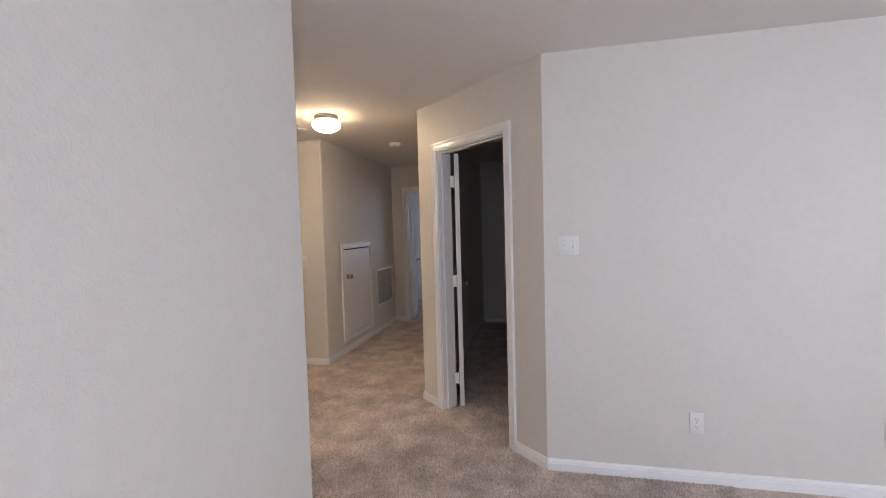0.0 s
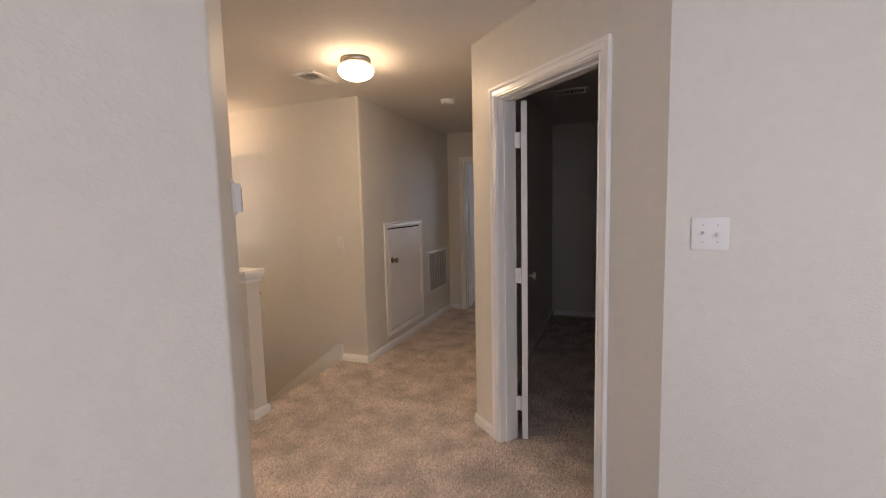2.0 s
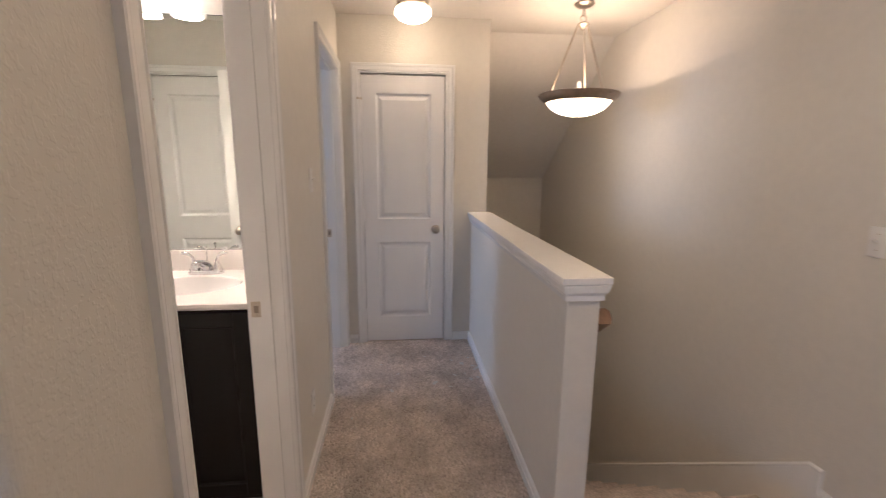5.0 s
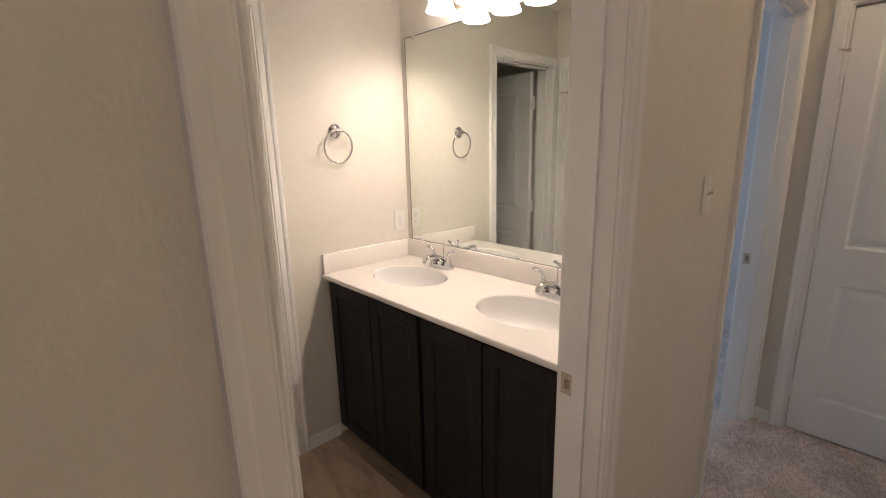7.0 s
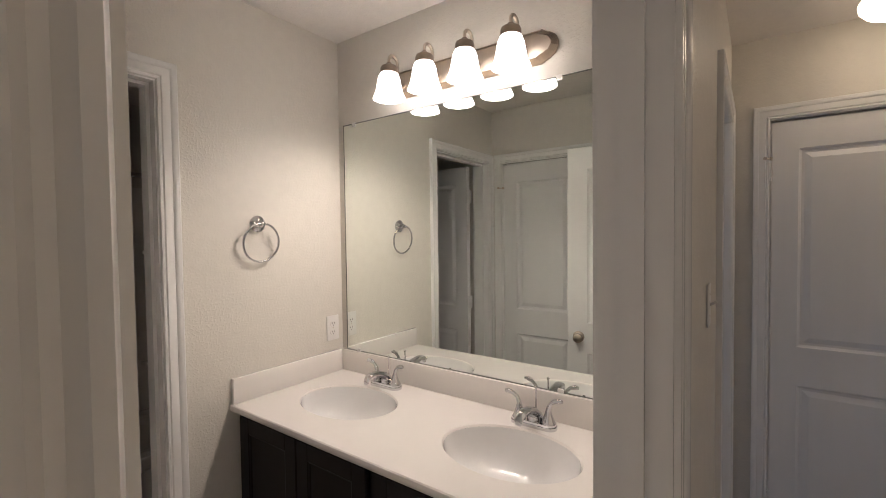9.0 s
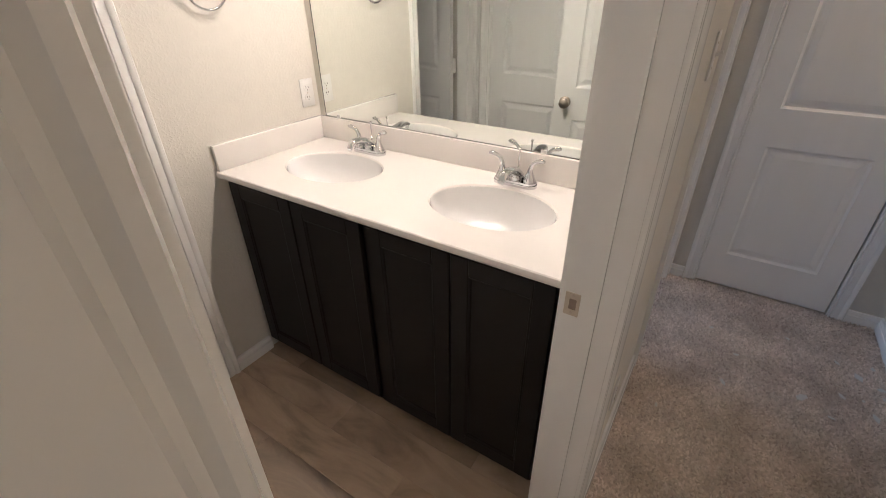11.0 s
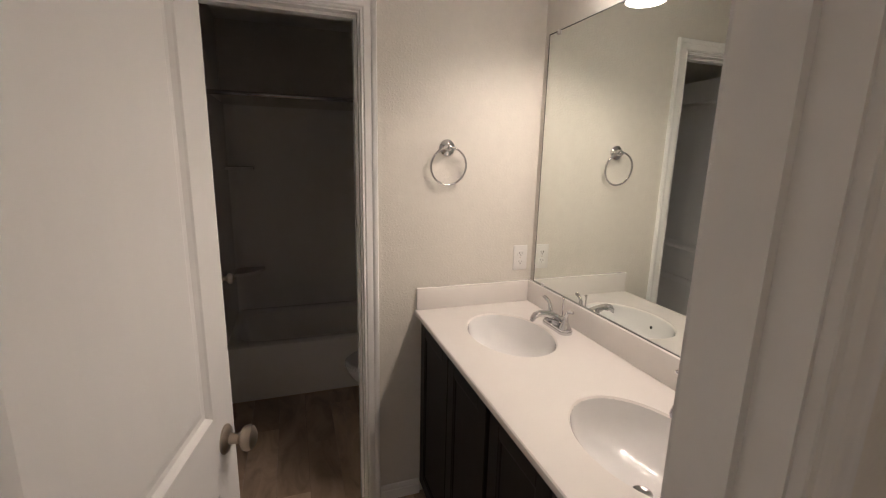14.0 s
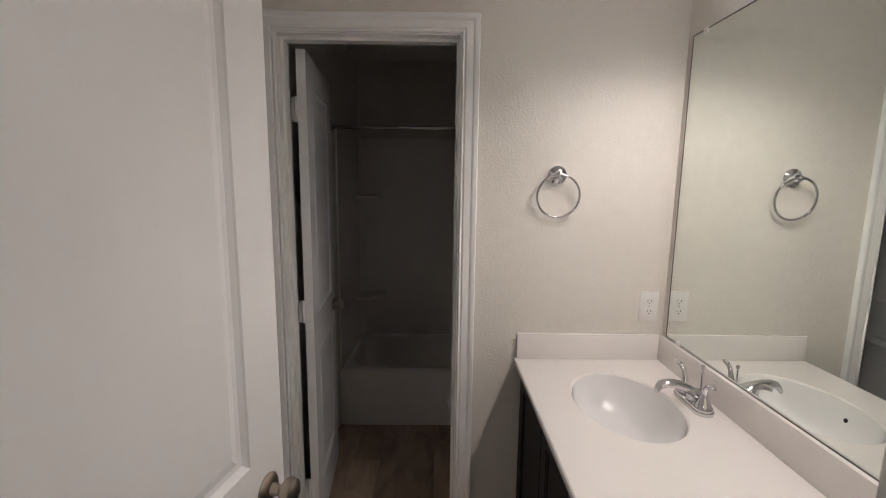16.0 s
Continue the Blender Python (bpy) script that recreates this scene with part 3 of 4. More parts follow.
# half wall and its cap
structure("wall_half", box(XC, -1.765, 4.0, CLN, -0.29, 1.02, 0.004), WALL, "beige-grey painted half wall beside the stairs")
bm = box(XC + 0.001, -1.742, 3.972, CLN + 0.03, 1.023, 1.048, 0.004)
CAPM = [(0.0, 0.0), (0.010, 0.0), (0.010, 0.018), (0.018, 0.030), (0.024, 0.052), (0.024, 0.058), (0.0, 0.058)]
sweep([(XC, 4.0, 0.965), (-1.765, 4.0, 0.965), (-1.765, CLN, 0.965), (XC, CLN, 0.965)], CAPM, (0, 0, 1), bm=bm)
structure("trim_half_wall_cap", bm, TRIM, "white painted wooden cap with moulding on the half wall")

# ---- stairs ----
TREAD, RISE = 0.251, 0.19
bm = bmesh.new()
for k in range(1, 14):
    x1 = STX - TREAD * (k - 1)
    box(x1 - TREAD - 0.02, x1, CLN, YN, -RISE * k - 0.15, -RISE * k, 0.012, bm)
structure("stairs", bm, CARPET, "brown-beige carpeted stairs going down")
for y0, y1 in ((YN - 0.018, YN - 0.0005), (CLN + 0.0005, CLN + 0.018)):
    bm = bmesh.new()
    q = [(-1.845, 0.148), (-1.845, -0.05), (-5.6, -2.92), (-5.6, -2.68), (-1.90, 0.148)]
    lo, hi = [bm.verts.new((x, y0, z)) for x, z in q], [bm.verts.new((x, y1, z)) for x, z in q]
    bm.faces.new(lo)
    bm.faces.new(hi[::-1])
    for i in range(5):
        bm.faces.new((lo[i], hi[i], hi[(i + 1) % 5], lo[(i + 1) % 5]))
    if y0 > 4.5:
        tube([(-1.845, YN - 0.010, 0.150), (-1.90, YN - 0.010, 0.150), (-5.6, YN - 0.010, -2.676)], 0.011, 8, bm)
        structure("trim_stair_skirt", bm, TRIM, "white painted stair skirt board")
    else:
        bm.free()

rail = thing("handrail", pose(-1.86, CLN + 0.065, 0.87), "stained wooden handrail on the stair side of the half wall", "handrail")
slope = Vector((-1, 0, -0.757)).normalized()
RP = [(-0.022, -0.03), (0.022, -0.03), (0.03, -0.008), (0.027, 0.018), (0.014, 0.03), (-0.014, 0.03), (-0.027, 0.018), (-0.03, -0.008)]
part("rail", sweep([(0, 0, 0), slope * 4.2], RP, Vector((-0.757, 0, 1)).normalized()), OAK, rail)
for d in (0.35, 1.7, 3.1):
    p = slope * d
    part("bracket", tube([(p.x, -0.064, p.z - 0.06), (p.x, -0.03, p.z - 0.07), (p.x, 0, p.z - 0.03)], 0.007, 8), NICKEL, rail, "satin nickel bracket")


# ---- ceiling fittings ----
def flush_light(x, y, label, glass):
    root = thing("ceiling_light", pose(x, y, H), label, "ceiling light", "dome ceiling lights")
    part("base", lathe([(0, 0), (0.096, 0), (0.102, -0.012), (0.098, -0.026), (0.104, -0.034), (0.098, -0.042), (0, -0.042)], 36), NICKEL, root, "brushed nickel ring")
    part("shade", lathe([(0.094, -0.040), (0.110, -0.050), (0.118, -0.068), (0.115, -0.090), (0.096, -0.113), (0.060, -0.130), (0, -0.136)], 40), glass, root, "lit opal glass dome")
    return root


flush_light(-1.07, 4.37, "lit opal glass dome light with a nickel base", GLOW)
flush_light(-3.43, 3.545, "lit opal glass dome light in front of the closet", GLOW_DIM)

PX, PY = -3.36, 4.65
pend = thing("pendant_light", pose(PX, PY, H), "lit bowl pendant with a dark metal rim over the stairs", "pendant light")
part("canopy", lathe([(0, 0), (0.062, 0), (0.064, -0.006), (0.045, -0.022), (0.012, -0.030), (0, -0.030)], 28), NICKEL, pend)
bm = tube(arc((0, 0, -0.058), 0.020, 0, 360, 18, (1, 0, 0), (0, 0, 1))[:-1], 0.0035, 8, closed=True)
tube(arc((0, 0, -0.092), 0.020, 0, 360, 18, (0, 1, 0), (0, 0, 1))[:-1], 0.0035, 8, bm, closed=True)
part("chain", bm, NICKEL, pend)
part("hub", lathe([(0, -0.108), (0.010, -0.110), (0.036, -0.122), (0.040, -0.130), (0.020, -0.140), (0.010, -0.158), (0, -0.160)], 24), NICKEL, pend)
for k in range(3):
    a = radians(25 + 120 * k)
    c, s = math.cos(a), math.sin(a)
    part("rod", tube([(0.036 * c, 0.036 * s, -0.130), (0.05 * c, 0.05 * s, -0.175), (0.184 * c, 0.184 * s, -0.535), (0.200 * c, 0.200 * s, -0.575)], 0.0055, 8, radii=[0.004, 0.0065, 0.0065, 0.004]), NICKEL, pend)
part("socket", lathe([(0, -0.48), (0.012, -0.48), (0.014, -0.56), (0.018, -0.60), (0, -0.60)], 16), PLASTIC, pend, "white lamp socket")
part("rim", lathe([(0.210, -0.580), (0.258, -0.560), (0.265, -0.564), (0.254, -0.585), (0.229, -0.608), (0.212, -0.613), (0.208, -0.603), (0.210, -0.580)], 48), BRONZE, pend, "dark bronze metal rim")
for k in range(3):
    a = radians(25 + 120 * k)
    part("finial", lathe([(0, -0.006), (0.008, 0), (0.005, 0.012), (0, 0.014)], 12, Matrix.Translation((0.258 * math.cos(a), 0.258 * math.sin(a), -0.578)) @ pose(0, 0, 0, 0, 90, math.degrees(a))), BRONZE, pend)
part("bowl", lathe([(0.212, -0.603), (0.199, -0.630), (0.168, -0.661), (0.118, -0.687), (0.062, -0.701), (0, -0.705), (0, -0.699), (0.060, -0.695), (0.115, -0.681), (0.164, -0.655), (0.195, -0.626), (0.208, -0.603)], 48), GLOW_PENDANT, pend, "lit alabaster glass bowl")

smoke = thing("smoke_detector", pose(-0.905, 5.70, H), "round white smoke detector on the ceiling", "smoke detector")
part("base", lathe([(0, 0), (0.070, 0), (0.070, -0.010), (0, -0.010)], 32), PLASTIC, smoke)
part("cover", lathe([(0.062, -0.008), (0.064, -0.022), (0.058, -0.034), (0.044, -0.042), (0.018, -0.046), (0, -0.046)], 32), PLASTIC, smoke)


def ceiling_vent(x, y, w, l, turn, label):
    root = thing("ceiling_vent", pose(x, y, H, 0, 0, turn), label, "air vent", "ceiling vents")
    part("frame", sweep([(-w / 2, -l / 2, 0), (w / 2, -l / 2, 0), (w / 2, l / 2, 0), (-w / 2, l / 2, 0)], [(0, 0), (0, -0.010), (-0.022, -0.014), (-0.026, -0.004), (-0.026, 0)], (0, 0, 1), closed=True), PLASTIC, root, smooth=False)
    # no duct here: a black sheet paints the shade behind the slats
    part("backing", box(-w / 2 + 0.02, w / 2 - 0.02, -l / 2 + 0.02, l / 2 - 0.02, -0.003, -0.0005), BLACK, root, "black sheet for the shade behind the slats", smooth=False)
    for half, sgn in ((-1, 1), (1, -1)):
        n = 5
        for k in range(n):
            cy = half * (l / 4) + (k - (n - 1) / 2) * (l / 2 - 0.04) / n
            m = Matrix.Translation((0, cy, -0.009)) @ pose(0, 0, 0, 35 * sgn, 0, 0)
            b = box(-w / 2 + 0.024, w / 2 - 0.024, -0.009, 0.009, -0.0008, 0.0008)
            bmesh.ops.transform(b, matrix=m, verts=b.verts[:])
            part("slat", b, PLASTIC, root, smooth=False)
    part("divider", box(-w / 2 + 0.02, w / 2 - 0.02, -0.006, 0.006, -0.016, -0.004), PLASTIC, root, smooth=False)
    return root


ceiling_vent(-1.565, 4.60, 0.19, 0.31, 0, "white metal ceiling register in the hall")
ceiling_vent(0.18, 5.87, 0.19, 0.31, 90, "white metal ceiling register in the dark bedroom")

hatch = thing("attic_hatch", pose(-2.98, 3.56, H), "white framed attic hatch in the corridor ceiling", "attic hatch")
HX, HY = 0.30, 0.35
part("frame", sweep([(-HX, -HY, 0), (HX, -HY, 0), (HX, HY, 0), (-HX, HY, 0)], [(0, 0), (0, -0.016), (-0.012, -0.020), (-0.046, -0.014), (-0.052, -0.010), (-0.052, 0)], (0, 0, 1), closed=True), TRIM, hatch, smooth=False)
# black sheet on the ceiling paints the shade round the panel
part("gap", box(-HX + 0.05, HX - 0.05, -HY + 0.05, HY - 0.05, -0.0015, -0.0005), BLACK, hatch, "black sheet for the shade in the gap round the panel", smooth=False)
part("panel", box(-HX + 0.058, HX - 0.062, -HY + 0.058, HY - 0.060, -0.008, -0.002, 0.002), CEIL, hatch, smooth=False)


# ---- plates on the walls ----
def on_wall(x, y, z, nx, ny):
    """A frame whose local -y points out of the wall, along (nx, ny)."""
    return pose(x, y, z, 0, 0, math.degrees(math.atan2(ny, nx)) + 90)


def plate_body(w, h):
    return box(-w / 2, w / 2, -0.006, 0, -h / 2, h / 2, 0.003)


def switch(x, y, z, nx, ny, gangs, label):
    root = thing("light_switch", on_wall(x, y, z, nx, ny), label, "light switch", "light switches")
    part("plate", plate_body(0.070 + 0.046 * (gangs - 1), 0.115), PLASTIC, root)
    for g in range(gangs):
        cx = (g - (gangs - 1) / 2) * 0.046
        part("toggle_slot", box(cx - 0.006, cx + 0.006, -0.0068, -0.005, -0.012, 0.012), PLASTIC, root, smooth=False)
        b = box(-0.0035, 0.0035, -0.020, 0.0, -0.004, 0.004, 0.0015)
        bmesh.ops.transform(b, matrix=Matrix.Translation((cx, -0.005, 0)) @ pose(0, 0, 0, 30 if g % 2 else -30, 0, 0), verts=b.verts[:])
        part("toggle", b, PLASTIC, root)
        for s in (1, -1):
            part("screw", lathe([(0.003, 0), (0.0026, 0.001), (0, 0.001)], 10, pose(cx, -0.006, s * 0.030, 90, 0, 0)), NICKEL, root)
    return root


def outlet(x, y, z, nx, ny, label, w=0.070):
    root = thing("wall_outlet", on_wall(x, y, z, nx, ny), label, "wall outlet", "wall outlets")
    part("plate", plate_body(w, 0.115), PLASTIC, root)
    for s in (1, -1):
        r = bmesh.new()
        poly = [(0.017 * math.cos(a), 0.014 * math.sin(a)) for a in [2 * math.pi * k / 20 for k in range(20)]]
        f = [r.verts.new((px, -0.0075, s * 0.0195 + pz)) for px, pz in poly]
        b = [r.verts.new((px * 1.04, -0.005, s * 0.0195 + pz * 1.04)) for px, pz in poly]
        r.faces.new(f)
        for k in range(20):
            r.faces.new((f[k], b[k], b[(k + 1) % 20], f[(k + 1) % 20]))
        rec = part("receptacle", r, PLASTIC, root, smooth=False)
        # slots are not cut: black blocks and a disc paint their shade
        for px, hgt in ((-0.0065, 0.008), (0.0065, 0.0065)):
            part("slot", box(px - 0.0011, px + 0.0011, -0.0079, -0.007, s * 0.0195 - 0.001, s * 0.0195 - 0.001 + hgt), BLACK, rec, "black block for the shade in the slot", smooth=False)
        part("slot", lathe([(0.0022, 0), (0.0022, 0.001), (0, 0.001)], 10, pose(0, -0.007, s * 0.0195 - 0.0075, 90, 0, 0)), BLACK, rec, "black disc for the shade in the round slot", smooth=False)
    part("screw", lathe([(0.003, 0), (0.0026, 0.001), (0, 0.001)], 10, pose(0, -0.006, 0, 90, 0, 0)), NICKEL, root)
    return root


switch(0.851, CB.y, 1.337, 0, -1, 2, "white double toggle switch plate on the grey wall")
outlet(1.522, CB.y, 0.340, 0, -1, "white duplex outlet low on the grey wall")
outlet(2.43, CB.y, 0.345, 0, -1, "white outlet low on the grey wall")
switch(-1.82, YN, 1.142, 0, -1, 1, "white toggle switch on the stair wall")
switch(-2.54, YS, 1.337, 0, 1, 1, "white toggle switch beside the bedroom door")
outlet(-2.33, YS, 0.31, 0, 1, "white duplex outlet low in the corridor")
outlet(-2.503, BY, 1.110, 0, 1, "white duplex outlet above the vanity splash")

dE = (Vector(E1) - Vector(E0)).normalized()
nE = Vector((dE.y, -dE.x))
pt = Vector(E0) + dE * 0.690
thermo = thing("thermostat", on_wall(pt.x, pt.y, 1.497, nE.x, nE.y), "white thermostat with a dark display", "thermostat")
part("wall_plate", box(-0.078, 0.094, -0.008, 0, -0.060, 0.060, 0.004), PLASTIC, thermo)
part("body", box(-0.070, 0.086, -0.030, -0.006, -0.048, 0.048, 0.006), PLASTIC, thermo)
part("display", box(-0.052, 0.004, -0.0312, -0.029, -0.034, 0.036, 0.001), SCREEN, thermo, "dark display", smooth=False)

# ---- small access door and return grille in the passage ----
acc = thing("access_door", pose(XW, 0, 0), "small white flat access door with a dark knob, shut", "access door")
A0, A1, AZ0, AZ1 = 5.665, 6.455, 0.195, 1.24
fr = sweep([(0, A0, AZ0), (0, A0, AZ1), (0, A1, AZ1), (0, A1, AZ0)], [(-u, v) for u, v in CASE], (1, 0, 0), closed=True)
part("frame", fr, TRIM, acc, "white moulded frame", smooth=False)
# black sheet on the wall paints the shade round the leaf
part("gap", box(0.0005, 0.0015, A0, A1, AZ0, AZ1), BLACK, acc, "black sheet for the shade in the gap round the door", smooth=False)
leaf = part("leaf", box(0.002, 0.010, A0 + 0.004, A1 - 0.006, AZ0 + 0.004, AZ1 - 0.012, 0.002), DOOR, acc, smooth=False)
part("knob", lathe(KNOB, 24, pose(0.010, A0 + 0.085, 0.91, 0, 90, 0)), BRONZE, leaf, "dark antique nickel knob")
for hz in (0.42, 1.02):
    hb = box(0.009, 0.013, A1 - 0.03, A1 + 0.018, hz - 0.035, hz + 0.035)
    tube([(0.015, A1 - 0.003, hz - 0.037), (0.015, A1 - 0.003, hz + 0.037)], 0.005, 8, hb)
    part("hinge", hb, TRIM, acc, "painted-over hinge")

gr = thing("return_air_grille", pose(XW, 0, 0), "white return air grille with dark bands between slats", "air grille")
G0, G1, GZ0, GZ1 = 6.715, 7.375, 0.365, 0.890
part("frame", sweep([(0, G0, GZ0), (0, G0, GZ1), (0, G1, GZ1), (0, G1, GZ0)], [(0, 0), (0, 0.006), (0.022, 0.010), (0.026, 0.004), (0.026, 0)], (1, 0, 0), closed=True), PLASTIC, gr, smooth=False)
# grey sheet paints the shade seen between the slats
part("backing", box(0.0005, 0.0015, G0 + 0.02, G1 - 0.02, GZ0 + 0.02, GZ1 - 0.02), material("grille_shade_grey", (0.27, 0.255, 0.24), 0.9, vary=0.2), gr, "grey sheet for the shade behind the slats", smooth=False)
for k in range(8):
    y = G0 + 0.028 + k * (G1 - G0 - 0.056) / 7
    part("mullion", box(0.002, 0.008, y - 0.006, y + 0.006, GZ0 + 0.02, GZ1 - 0.02), PLASTIC, gr, smooth=False)
for k in range(24):
    y = G0 + 0.035 + k * (G1 - G0 - 0.07) / 23
    b = box(-0.0006, 0.0006, -0.008, 0.008, GZ0 + 0.022, GZ1 - 0.022)
    bmesh.ops.transform(b, matrix=Matrix.Translation((0.005, y, 0)) @ pose(0, 0, 0, 0, 0, 48), verts=b.verts[:])
    part("slat", b, PLASTIC, gr, smooth=False)

# ---- bathroom: vanity ----
VY0, VY1 = BY + 0.003, YB - 0.004
CT, VX = 0.906, -2.035
van = thing("vanity_cabinet", pose(BX, 0, 0), "espresso-stained double vanity cabinet with four shaker doors", "cabinet")
D = VX - BX
bm = box(0.004, D - 0.022, VY0, VY1, 0.09, 0.110)
for b in ((0.004, 0.012, VY0, VY1, 0.11, CT - 0.03), (0.012, D - 0.022, VY0, VY0 + 0.016, 0.11, CT - 0.03), (0.012, D - 0.022, VY1 - 0.016, VY1, 0.11, CT - 0.03), (0.012, D - 0.022, 2.208, 2.224, 0.11, 0.7), (D - 0.04, D - 0.022, VY0 + 0.016, VY1 - 0.016, 0.11, CT - 0.03)):
    box(*b, bm=bm)
box(0.004, D - 0.075, VY0, VY1, -0.006, 0.09, bm=bm)
body = part("body", bm, ESPRESSO, van, smooth=False)
bm = bmesh.new()
for y0, y1, z0, z1 in ((VY0, VY1, 0.835, CT - 0.024), (VY0, VY1, 0.05, 0.10), (VY0, VY0 + 0.03, 0.05, 0.84), (VY1 - 0.03, VY1, 0.05, 0.84), (2.208, 2.224, 0.05, 0.84)):
    box(D - 0.022, D - 0.016, y0, y1, z0, z1, bm=bm)
part("face_frame", bm, ESPRESSO, van, smooth=False)
for y0, y1 in ((1.545, 1.886), (1.892, 2.216), (2.242, 2.550), (2.556, 2.862)):
    z0, z1, s = 0.075, 0.864, 0.058
    bm = bmesh.new()
    for a in ((y0, y0 + s, z0, z1), (y1 - s, y1, z0, z1), (y0 + s, y1 - s, z0, z0 + s), (y0 + s, y1 - s, z1 - s, z1)):
        box(D - 0.015, D + 0.004, a[0], a[1], a[2], a[3], 0.002, bm, 1)
    dr = part("cabinet_door", bm, ESPRESSO, van, smooth=False)
    part("panel", box(D - 0.013, D - 0.004, y0 + s - 0.002, y1 - s + 0.002, z0 + s - 0.002, z1 - s + 0.002), ESPRESSO, dr, smooth=False)
    part("bead", sweep([(D - 0.004, y0 + s, z0 + s), (D - 0.004, y0 + s, z1 - s), (D - 0.004, y1 - s, z1 - s), (D - 0.004, y1 - s, z0 + s)], [(0, 0), (0, 0.006), (0.006, 0.004), (0.008, 0)], (1, 0, 0), closed=True), ESPRESSO, dr, smooth=False)

top = thing("countertop", pose(0, 0, CT), "white cultured marble double-sink vanity top with splashes", "countertop")
X0, X1, SA, SB, SX = BX + 0.002, -2.012, 0.150, 0.208, -2.288
SINKS = (1.862, 2.545)


def sink_ring(cx, cy, ax, ay, z, angles):
    return [(cx + ax * math.cos(a), cy + ay * math.sin(a), z) for a in angles]


bm = bmesh.new()
mid = (SINKS[0] + SINKS[1]) / 2
for cy, ya, yb in ((SINKS[0], VY0, mid), (SINKS[1], mid, VY1)):
    angles = sorted([2 * math.pi * k / 56 for k in range(56)] + [math.atan2(y - cy, x - SX) % (2 * math.pi) for x in (X0, X1) for y in (ya, yb)])
    rim = [bm.verts.new(p) for p in sink_ring(SX, cy, SA + 0.005, SB + 0.005, 0, angles)]
    outer = []
    for a in angles:
        c, s = math.cos(a), math.sin(a)
        k = min((((X1 - SX) if c > 0 else (X0 - SX)) / c) if abs(c) > 1e-9 else 1e9, (((yb - cy) if s > 0 else (ya - cy)) / s) if abs(s) > 1e-9 else 1e9)
        outer.append(bm.verts.new((SX + c * k, cy + s * k, 0)))
    lip = [bm.verts.new(p) for p in sink_ring(SX, cy, SA, SB, -0.006, angles)]
    n = len(angles)
    for i in range(n):
        j = (i + 1) % n
        bm.faces.new((rim[i], outer[i], outer[j], rim[j]))
        bm.faces.new((rim[i], rim[j], lip[j], lip[i]))
bmesh.ops.remove_doubles(bm, verts=bm.verts[:], dist=0.0004)
part("deck", bm, MARBLE, top)
bm = sweep([(X1, VY0, 0), (X1, VY1, 0)], [(0, 0), (0.004, -0.003), (0.005, -0.010), (0.005, -0.018), (0.002, -0.024), (-0.06, -0.024), (-0.06, -0.002)], (0, 0, 1))
part("front_edge", bm, MARBLE, top)
SPZ = 0.098
part("backsplash", box(BX + 0.001, BX + 0.020, VY0, VY1, 0.0, SPZ, 0.003), MARBLE, top)
part("side_splash", box(BX + 0.020, X1 - 0.002, VY0 - 0.002, VY0 + 0.017, 0.0, SPZ, 0.003), MARBLE, top)
for cy in SINKS:
    angles = [2 * math.pi * k / 48 for k in range(48)]
    bm = bmesh.new()
    rings = []
    for f, z in ((1.0, -0.006), (0.985, -0.02), (0.95, -0.05), (0.87, -0.085), (0.72, -0.112), (0.5, -0.128), (0.25, -0.136), (0.10, -0.139)):
        rings.append([bm.verts.new(p) for p in sink_ring(SX - 0.01 * (1 - f), cy, SA * f, SB * f, z, angles)])
    for a, b in zip(rings, rings[1:]):
        for k in range(48):
            bm.faces.new((a[k], a[(k + 1) % 48], b[(k + 1) % 48], b[k]))
    bm.faces.new(rings[-1])
    basin = part("basin", bm, PORCELAIN, top, "glossy white oval basin")
    part("drain", lathe([(0.0, -0.1375), (0.021, -0.1375), (0.024, -0.1355), (0.024, -0.1385)], 24, Matrix.Translation((SX - 0.008, cy, 0))), CHROME, basin, "chrome drain")
    # black disc on the basin wall paints the overflow's shaded inside
    part("overflow", lathe([(0, 0.0015), (0.006, 0.0015), (0.007, 0)], 16, Matrix.Translation((SX + SA * 0.93, cy, -0.055)) @ pose(0, 0, 0, 0, -75, 0)), BLACK, basin, "black disc for the shade in the overflow hole")


